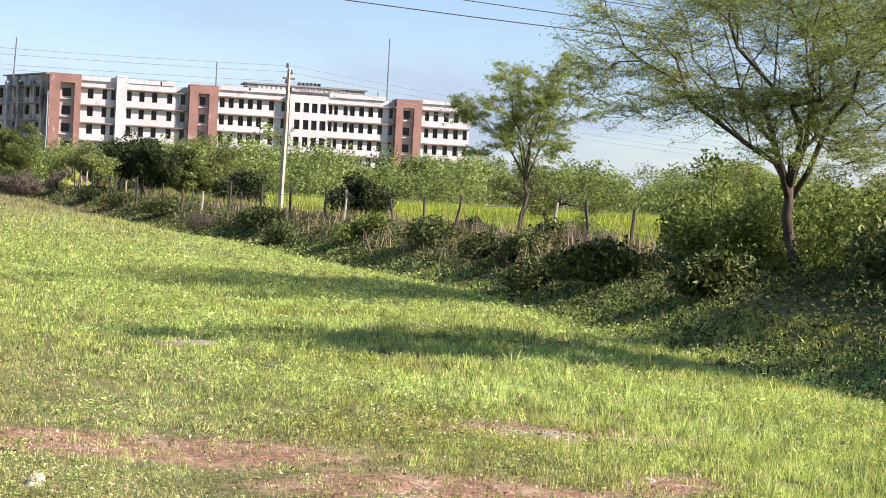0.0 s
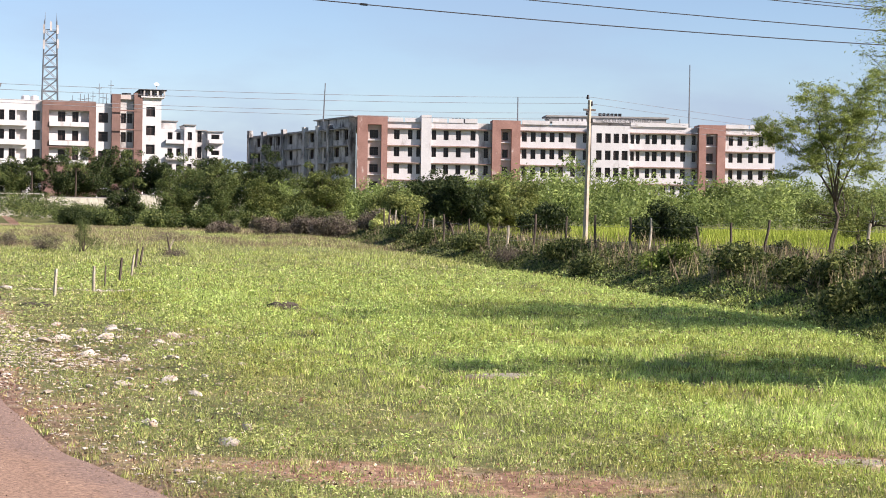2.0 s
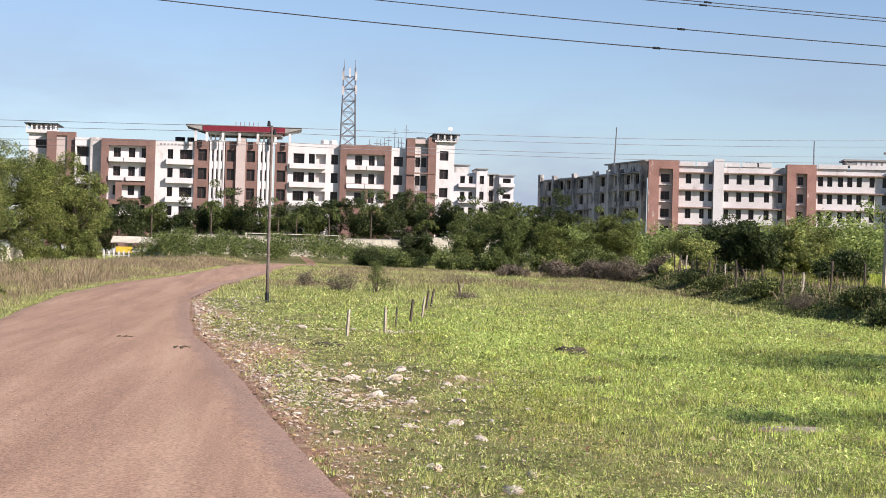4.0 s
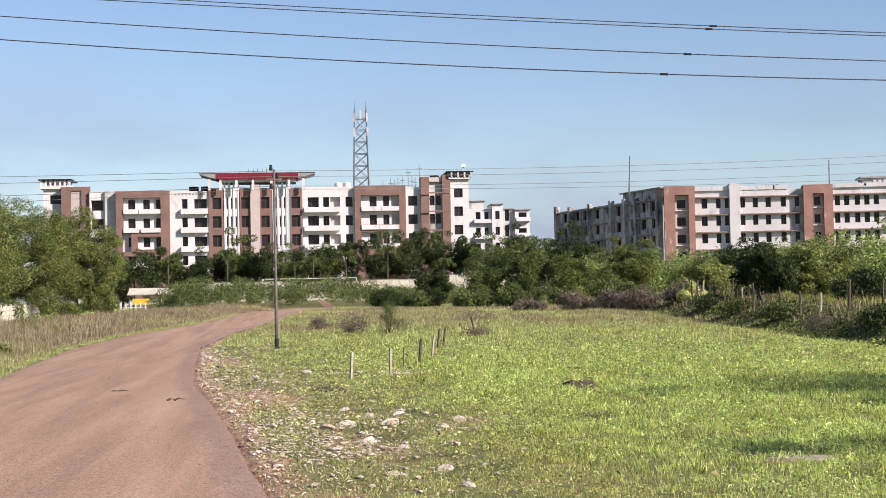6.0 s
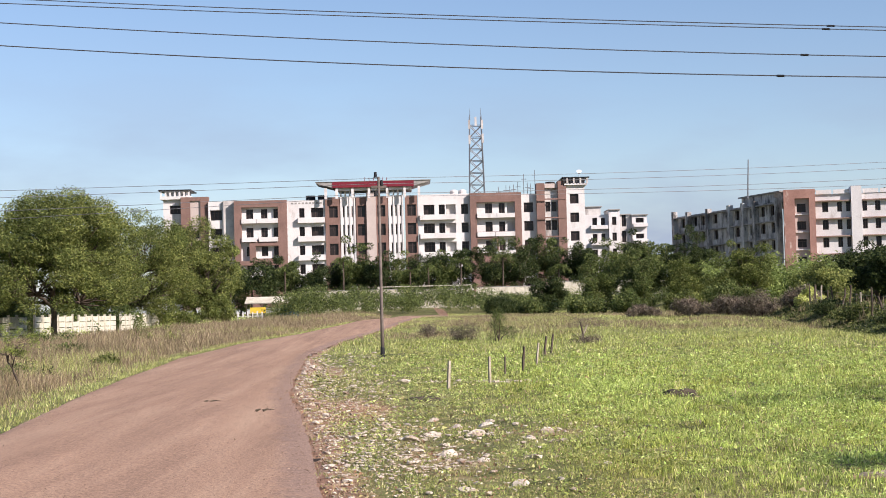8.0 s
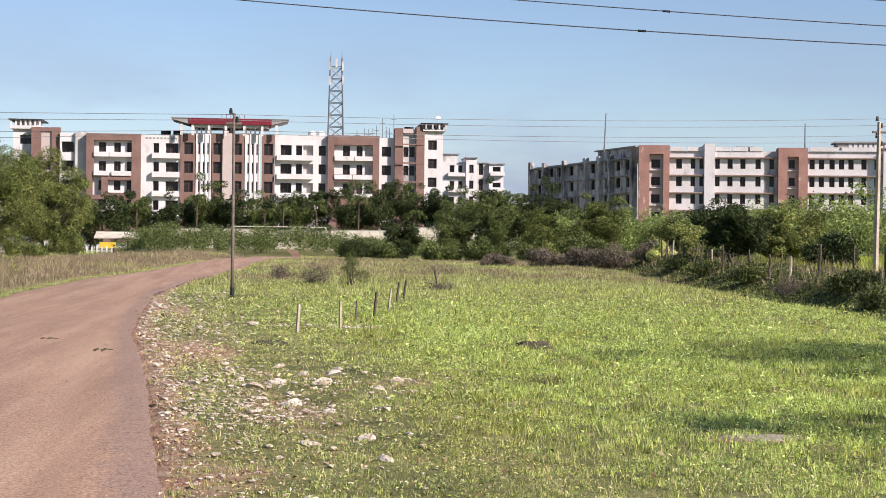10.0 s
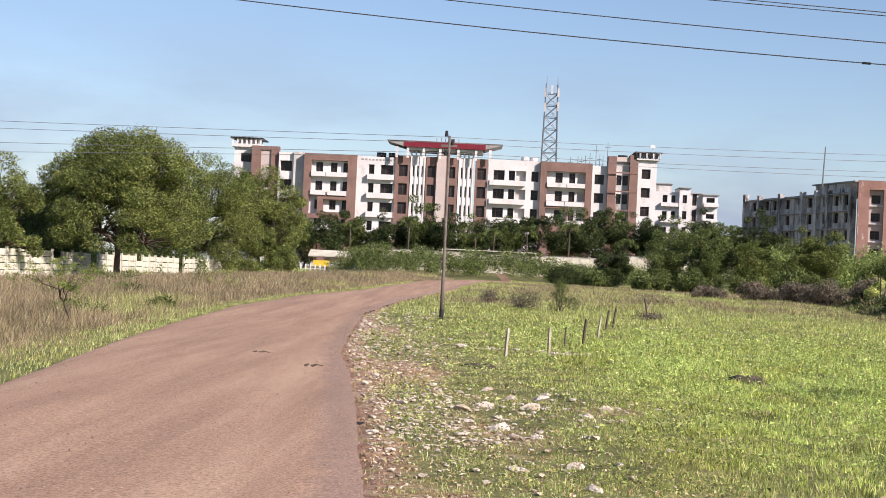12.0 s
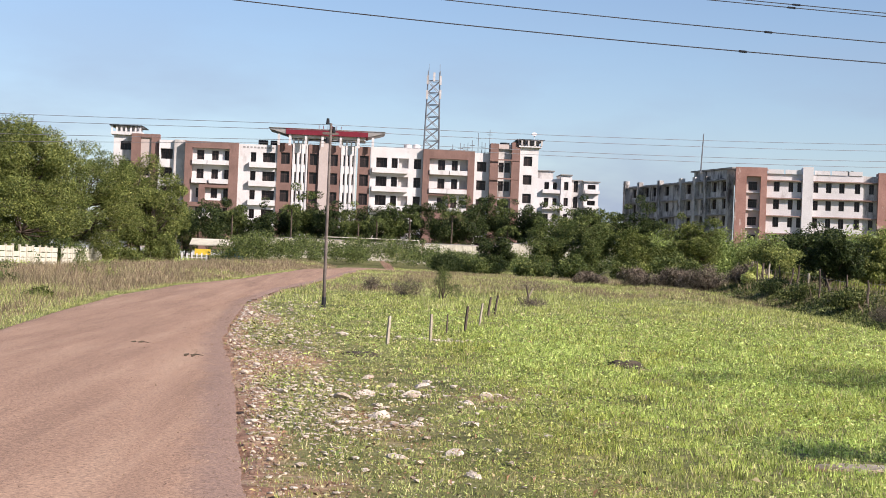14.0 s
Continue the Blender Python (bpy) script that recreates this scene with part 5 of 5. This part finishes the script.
for i, (x, y, h, r, m) in enumerate(((16.5, 144, 2.0, 1.8, M_bush), (20.5, 143, 2.4, 2.0, M_bush), (24.6, 141, 2.6, 2.1, M_thorn), (28.6, 140, 2.4, 2.0, M_bush), (33.0, 118, 2.2, 1.8, M_bush), (12.5, 152, 1.8, 1.8, M_bush),
                                     (29.0, 96, 1.8, 1.6, M_bush), (33.0, 94, 2.0, 1.8, M_thorn), (31.0, 110, 2.6, 2.0, M_thorn))):
    shrub("field_shrub", "green thorn shrub at the foot of the trees", "shrub", x, y, h, r, 6000, 0.22, m, 160 + i, "shrubs below the trees", 14)
# roadside trees
for i, (x, y, h, s, m, n, low) in enumerate(((-27.8, 131.0, 13.0, 7.0, M_thorn, 120000, 0.62), (-36.0, 120, 11.0, 4.8, M_thorn, 50000, 0.4), (-30.9, 184.0, 15.0, 8.0, M_thorn, 85000, 0.4),
                                             (-24.9, 194.0, 14.0, 6.0, M_thorn, 80000, 0.15), (-36.5, 142.0, 9.0, 5.2, M_bush, 45000, 0.3))):
    tree("roadside_tree", "tall bushy tree beside the whitewashed wall", "tree", x, y, h, s, 2.8, 0.30, n, 0.18 + 0.0004 * y, m, 170 + i, "trees beside the wall", clumps=130, low=low, clump=0.20, dome=True)
for i, (x, y) in enumerate(((-36.4, 128), (-35.6, 136), (-34.0, 150), (-33.4, 160), (-32.8, 170), (-31.6, 178))):
    shrub("hedge_bush", "dark green bush growing behind the whitewashed wall", "bush", x, y, 4.2, 3.2, 7000, 0.27, M_bush if i % 2 else M_deep, 390 + i, "bushes behind the wall", 14)
# dark row before the hostel, with feathery palms between
rng_row = np.random.default_rng(77)
for i, x in enumerate(np.arange(-28, 44, 2.5)):
    h = rng_row.uniform(8.4, 11.6)
    tree("garden_tree", "dark green garden tree before the hostel", "tree", float(x + rng_row.normal(0, 0.6)), float(236 + rng_row.normal(0, 3)), float(h), float(rng_row.uniform(2.3, 3.3)), h * 0.15, 0.16, 7600, 0.34,
         (M_deep, M_deep, M_bush)[i % 3], 200 + i, "trees before the hostel", clumps=26, low=0.0, clump=0.38)


def palm(x, y, h, seed):
    rng = np.random.default_rng(seed)
    T = thing("palm", "small palm with drooping fronds before the hostel", "palm", x, y, float(height(x, y)) - 0.05, 0, "palms before the hostel")
    part("trunk", Shape().tube([(0, 0, 0), (0.1, 0, h * 0.6), (0.1, 0, h)], [0.16, 0.12, 0.10], 7), M_bark, T)
    p = []
    for k in range(13):
        a, l, up = rng.uniform(0, 6.28), rng.uniform(1.5, 2.1), rng.uniform(0.3, 1.2)
        for u in np.linspace(0.1, 1, 26):
            p.append((0.1 + math.cos(a) * l * u, math.sin(a) * l * u, h + up * l * u - 1.1 * l * u * u))
    p = np.repeat(np.array(p), 2, 0) + rng.normal(0, 0.06, (len(p) * 2, 3))
    put_mesh("fronds", faces_mesh("fronds", leaf_faces(p, 0.55, 0.10, rng), 3), M_bush, T)


for i, x in enumerate((-24.5, -21.6, -17.0, -8.6, 0.8, 3.4, 8.0, 14.0, 22.0, 30.5)):
    palm(x, 229.5 + (i % 3), 5.0 + 0.6 * (i % 4), 300 + i)

# dry grey shrubs on the field's far edge and the small thorn bush on the verge
for i, (x, y, h, r) in enumerate(((20.2, 110, 1.5, 1.6), (22.0, 108, 1.9, 1.5), (24.0, 105.5, 2.0, 1.7), (26.0, 103, 1.5, 1.3), (17.2, 112, 1.0, 1.1))):
    shrub("dry_shrub", "leafless grey-brown shrub at the field's edge", "dry shrub", x, y, h, r, 5000, 0.35, M_twig, 330 + i, "dry shrubs", 12, twiggy=True)
for i, (x, y, h, r, m) in enumerate(((3.2, 74.0, 1.15, 1.0, M_twig), (4.9, 72.0, 1.7, 0.75, M_bush), (8.2, 66.5, 0.45, 1.0, M_twig), (1.8, 80.0, 0.9, 1.2, M_twig), (10.5, 90, 0.5, 1.8, M_twig))):
    shrub("verge_bush", "thin thorny bush in the grass", "bush", x, y, h, r, 2600, 0.16, m, 350 + i, "", 9, twiggy=True)
shrub("flowering_shrub", "bright yellow-green flowering shrub by the fence", "shrub", 26.3, 101.5, 1.5, 1.0, 2600, 0.18, M_flower, 361, "", 8)
for i, (x, y) in enumerate(((-16.5, 172), (-20, 168), (-23.5, 160), (-28.0, 140))):
    shrub("flowering_shrub", "low yellow-green weeds before the wall", "shrub", x, y, 0.9, 2.0, 2500, 0.16, M_weed, 365 + i, "", 10)


acacia("thorn_bush", "sparse dark thorn bush leaning in dry roadside grass", -8.4, 38.4, 1.9, 1.25, 0.75, 0.03, 5200, 372, (-0.35, 0.1), 0.05, 150, 185, 5)
for i, (x, y, h, r) in enumerate(((-10.5, 47.0, 0.5, 0.9), (-9.6, 55.0, 0.5, 0.8), (-14.0, 70.0, 0.6, 1.2), (-12.4, 84.0, 0.6, 1.3), (-19.0, 92.0, 0.8, 1.6), (-17.0, 110.0, 0.8, 1.8), (-24.0, 108.0, 0.9, 1.8))):
    shrub("roadside_weed", "low green weeds growing among the dry grass", "weed", x, y, h, r, 1800, 0.09 + 0.0006 * y, M_thorn if i % 2 else M_bush, 380 + i, "weeds in the dry grass", 9)


# ---------------------------------------------------------------- walls, fences, posts
def compound_wall():
    """Precast wall: slotted posts with four planks stacked between each pair."""
    W = thing("compound_wall", "stained whitewashed precast plank wall under the trees", "wall", 0, 0, 0)
    rng = np.random.default_rng(5)
    corners = [Vector(c) for c in ((-40.0, 88.0), (-33.6, 117.0), (-31.4, 140.0), (-29.4, 170.0), (-27.6, 204.0))]
    bay = 2.35
    planks = [Shape().box(0.10, bay - 0.10, -0.03, 0.03, 0.02, 0.478 + d).mesh("plank") for d in (0.0, 0.004, -0.006)]
    post = Shape().box(-0.09, 0.09, -0.09, 0.09, -0.2, 2.22).box(-0.105, 0.105, -0.105, 0.105, 2.224, 2.27).mesh("post")
    for a, b in zip(corners, corners[1:]):
        d = (b - a).normalized()
        turn = math.degrees(math.atan2(d.y, d.x))
        for k in range(int((b - a).length / bay)):
            q = a + d * bay * k
            z = float(height(q.x, q.y)) - 0.06
            ob = put_mesh("post", post, M_wall, W)
            ob.matrix_basis = pose(q.x, q.y, z, rng.normal(0, 0.8), rng.normal(0, 0.8), turn)
            for row in range(4):
                if row == 3 and rng.uniform() < 0.10:
                    continue
                ob = put_mesh("plank", planks[rng.integers(3)], M_wall, W)
                ob.matrix_basis = pose(q.x, q.y, z + 0.52 * row + 0.06, 0, rng.normal(0, 0.35), turn)


def far_wall():
    W = thing("boundary_wall", "long pale rendered boundary wall before the garden trees", "wall", 0, 0, 0)
    for x0, x1, y, t in ((-13.9, 2, 223, 1.6), (2.1, 9.5, 219, 1.5), (9.6, 19.5, 215, 1.65), (19.6, 40, 216, 1.5)):
        z0 = float(height((x0 + x1) / 2, y))
        part("panel", Shape().box(x0, x1, y, y + 0.23, z0 - 0.5, z0 + t + 1.0), M_wall, W)
        part("coping", Shape().box(x0, x1, y - 0.05, y + 0.28, z0 + t + 1.004, z0 + t + 1.09), M_slab, W)
    for x in (-3.2, 4.6, 8.8):
        z0 = float(height(x, 210))
        part("gate_post", Shape().box(x - 0.13, x + 0.13, 210, 210.26, z0, z0 + 3.1), M_wall, W)
    part("gate_rail", Shape().box(-3.0, 8.7, 210.08, 210.16, float(height(3, 210)) + 2.95, float(height(3, 210)) + 3.05), M_wall, W)


def stall():
    z = float(height(-17.6, 198))
    S = thing("roadside_stall", "roadside stall with pale awning and yellow board", "stall", -17.6, 198, z)
    part("awning", Shape().quad((-1.6, -1, 2.2), (5.2, -1, 2.2), (5.2, 2, 3.0), (-1.6, 2, 3.0)).quad((-1.6, 2, 2.92), (5.2, 2, 2.92), (5.2, -1, 2.12), (-1.6, -1, 2.12)), M_wall, S, "pale cloth awning")
    for x in (-1.4, 1.6, 5.0):
        part("prop", Shape().tube([(x, -0.8, 0), (x, -0.8, 2.15)], [0.05, 0.05], 6), M_wood, S)
    part("board", Shape().box(-0.9, 1.0, -1.3, -1.2, 1.0, 1.7), M_yellow, S, "yellow painted board")
    part("sheet", Shape().box(2.6, 4.9, 0.2, 0.3, 0, 2.0), M_blue, S, "faded blue tarpaulin")
    G = thing("picket_gate", "white picket gate beside the stall", "gate", -18.9, 186, float(height(-18.9, 186)))
    for k in range(6):
        part("picket", Shape().box(0.55 * k, 0.55 * k + 0.16, 0, 0.05, 0, 1.5 - 0.08 * (k % 2)), M_white, G)
    part("rail", Shape().box(-0.05, 2.95, 0.054, 0.11, 0.9, 1.0), M_white, G)


def fence():
    F = thing("field_fence", "leaning wooden and stone fence posts strung with wire", "fence", 0, 0, 0)
    rng = np.random.default_rng(8)
    meshes = []
    for k in range(5):
        s = Shape()
        pts, rad = limb(rng, (0, 0, -0.2), (rng.normal(0, 0.05), rng.normal(0, 0.05), 1.35), 0.062, 0.052, 0.02, 4)
        s.tube(pts, rad, 6)
        meshes.append(s.mesh("post"))
    line = [(22.6, 20.0), (23.6, 26.0), (24.3, 30.5), (24.8, 34.5), (24.9, 36.8), (25.3, 39.6), (25.6, 42.0), (25.3, 45.8), (25.6, 49.0), (25.2, 50.6), (24.2, 53.0), (24.0, 54.0), (23.6, 56.6), (23.2, 59.0), (22.9, 62.0),
            (22.6, 65.0), (22.6, 67.6), (22.7, 70.5), (22.9, 73.6), (23.3, 77.0), (23.6, 80.0), (24.0, 83.5), (24.3, 86.5), (24.6, 89.5), (24.9, 92.0), (25.2, 94.5), (25.5, 97.0), (25.7, 98.5), (25.9, 100), (26.1, 101.5), (26.3, 103)]
    tops = []
    for i, (x, y) in enumerate(line):
        z = float(height(x, y))
        ob = put_mesh("post", meshes[i % 5], M_wood if i % 5 else M_post, F)
        k = rng.uniform(0.85, 1.15)
        rx, ry = rng.normal(0, 3.5), rng.normal(0, 4.5)
        ob.matrix_basis = pose(x, y, z, rx, ry, rng.uniform(0, 360)) @ Matrix.Diagonal((0.85, 0.85, k, 1))
        tops.append((x, y, z))
    for hh in (0.55, 1.15):
        for a, b in zip(tops, tops[1:]):
            part("wire", Shape().tube(sag((a[0], a[1], a[2] + hh), (b[0], b[1], b[2] + hh), 0.06, 4), [0.006] * 5, 3, False), M_wire, F)


def field_posts():
    rng = np.random.default_rng(9)
    data = ((1.82, 33.0, 0.62, 3, 0.036, M_post), (2.79, 35.0, 0.62, -1, 0.034, M_post), (3.35, 39.0, 0.55, 2, 0.02, M_wood), (4.06, 43.0, 0.66, 4, 0.036, M_wood),
            (4.66, 46.0, 0.68, 5, 0.034, M_post), (5.5, 53.6, 0.72, 7, 0.038, M_wood), (6.1, 58.0, 0.68, 8, 0.038, M_wood))
    for x, y, h, lean, r, m in data:
        z = float(height(x, y))
        T = thing("field_post", "short weathered boundary post standing in the grass", "post", x, y, z, 0, "posts in the field")
        T.matrix_world = pose(x, y, z, rng.normal(0, 2), lean, 20)
        s = Shape().tube([(0, 0, -0.15), (0, 0, h * 0.5), (0.008, 0, h - 0.02), (0.008, 0.005, h)], [r * 1.15, r * 1.1, r * 1.02, r * 0.8], 5)
        part("shaft", s, m, T)
    # a forked stake and a broken kerb of rubble between two posts
    K = thing("forked_stake", "pale forked wooden stake in the grass", "stake", 8.3, 68.0, float(height(8.3, 68)))
    part("stem", Shape().tube([(0, 0, -0.1), (0.03, 0, 0.35), (-0.08, 0, 0.85)], [0.05, 0.045, 0.03], 6), M_wood, K)
    part("fork", Shape().tube([(0.03, 0, 0.35), (0.22, 0, 0.75)], [0.04, 0.025], 6), M_pole, K)


def rock_mesh(rng, name, flat=0.6, fine=2):
    bm = bmesh.new()
    bmesh.ops.create_icosphere(bm, subdivisions=fine, radius=1)
    k = rng.normal(size=(9, 3))
    k /= np.linalg.norm(k, axis=1)[:, None]
    for v in bm.verts:
        p = np.array(v.co)
        lim = min([1.0] + [rng_d / max(1e-3, float(p @ q)) for q, rng_d in zip(k, (0.42, 0.55, 0.6, 0.48, 0.62, 0.5, 0.58, 0.45, 0.6)) if float(p @ q) > 0.05])
        v.co = Vector(p * min(1.0, lim) * (1.5, 1.0, flat))
    me = bpy.data.meshes.new(name)
    bm.to_mesh(me)
    bm.free()
    return me


def stones():
    rng = np.random.default_rng(15)
    kinds = [rock_mesh(rng, "stone", f) for f in (0.45, 0.6, 0.8, 0.5, 1.0)]
    main = [(1.68, 22.0, 0.20), (2.05, 21.8, 0.16), (1.86, 20.1, 0.17), (2.0, 20.6, 0.12), (2.9, 20.4, 0.14), (3.05, 20.9, 0.12), (2.15, 12.4, 0.10), (1.93, 9.0, 0.13), (1.6, 13.6, 0.13),
            (1.45, 17.4, 0.17), (1.85, 16.6, 0.12), (1.0, 19.8, 0.15), (1.3, 20.6, 0.16), (0.85, 20.9, 0.11), (2.06, 14.1, 0.11), (1.1, 18.3, 0.10), (2.55, 19.2, 0.10), (2.15, 5.8, 0.10), (5.9, 5.35, 0.06),
            (0.7, 22.4, 0.13), (0.55, 24.0, 0.12), (1.35, 23.4, 0.12), (1.0, 22.8, 0.10), (1.5, 10.2, 0.10), (2.25, 10.0, 0.09), (2.5, 14.4, 0.09)]
    for i, (x, y, r) in enumerate(main):
        r *= 0.74
        ob = put_mesh("stone", kinds[i % 5], M_stone)
        ob.matrix_world = pose(x, y, float(height(x, y)) + 0.1 * r, rng.normal(0, 10), rng.normal(0, 10), rng.uniform(0, 360)) @ Matrix.Diagonal((r, r, r, 1))
        tagged(ob, "pale rough rubble stone lying in the grass", "stone", "stones on the verge")
    # loose rubble and gravel of the shoulder
    V, Fc = [], []
    base = rock_mesh(rng, "pebble", 0.5, 1)
    bv = np.array([v.co for v in base.vertices])
    bf = [tuple(p.vertices) for p in base.polygons]
    sp = []
    for cx, cy, sx, sy, n, r in ((0.5, 18.5, 0.45, 2.2, 120, 0.05), (1.5, 20.8, 0.9, 1.6, 90, 0.055), (0.0, 30, 0.4, 4, 130, 0.06), (-0.6, 38, 0.4, 5, 110, 0.07), (1.6, 12.5, 0.8, 3, 60, 0.04), (1.4, 16.9, 0.4, 0.6, 50, 0.06),
                                 (3.0, 20.5, 0.8, 1.4, 40, 0.045), (-1.6, 55, 0.7, 6, 90, 0.08), (2.6, 36.5, 0.7, 0.3, 50, 0.09)):
        for k in range(int(2.4 * n)):
            sp.append((rng.normal(cx, 1.25 * sx), rng.normal(cy, 1.2 * sy), 0.46 * r * rng.lognormal(0, 0.5)))
    for k in range(1100):
        y = 7 + 50 * rng.uniform() ** 1.5
        sp.append((float(np.interp(y, ROAD_Y, ROAD_R)) + 0.08 + abs(rng.normal(0, 0.55)), y, (0.008 + 0.0005 * y) * rng.lognormal(0, 0.5)))
    for k in range(700):
        y = rng.normal(18, 3.2)
        sp.append((float(np.interp(y, ROAD_Y, ROAD_R)) + 0.1 + abs(rng.normal(0.5, 0.7)), y, 0.018 * rng.lognormal(0, 0.5)))
    for x, y, r in sp:
        if x < np.interp(y, ROAD_Y, ROAD_R) + 0.05:
            continue
        a = rng.uniform(0, 6.28)
        c, s = math.cos(a), math.sin(a)
        q = bv * r
        q = np.stack([c * q[:, 0] - s * q[:, 1], s * q[:, 0] + c * q[:, 1], q[:, 2]], 1) + (x, y, float(height(x, y)) + 0.35 * r)
        n0 = len(V)
        V += q.tolist()
        Fc += [tuple(n0 + j for j in f) for f in bf]
    me = bpy.data.meshes.new("rubble")
    me.from_pydata(V, [], Fc)
    stuff("rubble", "scattered pale rubble along the road shoulder", "rubble", me, M_stone)


def mounds():
    rng = np.random.default_rng(19)
    for x, y, r, h in ((6.0, 28.6, 0.32, 0.15), (1.25, 29.2, 0.34, 0.09)):
        M = thing("earth_mound", "small dark heap of dug earth in the grass", "earth heap", x, y, float(height(x, y)))
        bm = bmesh.new()
        bmesh.ops.create_icosphere(bm, subdivisions=3, radius=1)
        for v in bm.verts:
            k = 1 + 0.28 * noise.noise(v.co * 2.3 + Vector((x, y, 0))) + 0.12 * noise.noise(v.co * 6)
            v.co = Vector((v.co.x * r * k, v.co.y * r * 0.8 * k, v.co.z * h * k))
        me = bpy.data.meshes.new("soil")
        bm.to_mesh(me)
        bm.free()
        put_mesh("soil", me, M_gravel, M)
    for x, y, n in ((-1.5, 25.4, 2), (-2.75, 28.6, 2)):
        D = thing("fallen_twig", "small dark twig and clods lying on the road", "twig", x, y, float(height(x, y)) + 0.07)
        for k in range(n):
            part("clod", Shape().tube([(0.12 * k, 0, 0), (0.12 * k + 0.07, 0.03, 0.025)], [0.022, 0.012], 6), M_gravel, D)
        part("twig", Shape().tube([(0.1, 0, 0.01), (0.2, 0.03, 0.02), (0.3, 0, 0.01)], [0.009, 0.008, 0.005], 4), M_wood, D)


def puddles():
    rng = np.random.default_rng(23)
    for x, y, r, q in ((6.35, 7.55, 0.34, 0.16), (7.0, 6.95, 0.26, 0.12), (5.7, 13.9, 0.34, 0.20), (9.6, 16.7, 0.32, 0.20)):
        P = thing("puddle", "shallow muddy puddle between the grass", "puddle", x, y, float(height(x, y)) + 0.012, -30)
        sh = Shape()
        k = 22
        rim = [1 + 0.22 * math.sin(2 * w + x) + 0.14 * math.sin(5 * w + y) + rng.normal(0, 0.05) for w in np.linspace(0, 2 * math.pi, k, endpoint=False)]
        for z, g in ((0.0, 1.0), (-0.03, 1.15)):
            sh.v += [(r * g * rim[i] * math.cos(2 * math.pi * i / k), q * g * rim[i] * math.sin(2 * math.pi * i / k), z) for i in range(k)]
        sh.f = [tuple(range(k))] + [(k + i, k + (i + 1) % k, (i + 1) % k, i) for i in range(k)]
        part("water", sh, M_mud, P)


puddles()
make_undergrowth()
make_thicket()
compound_wall()
far_wall()
stall()
fence()
field_posts()
stones()
mounds()
make_grass()
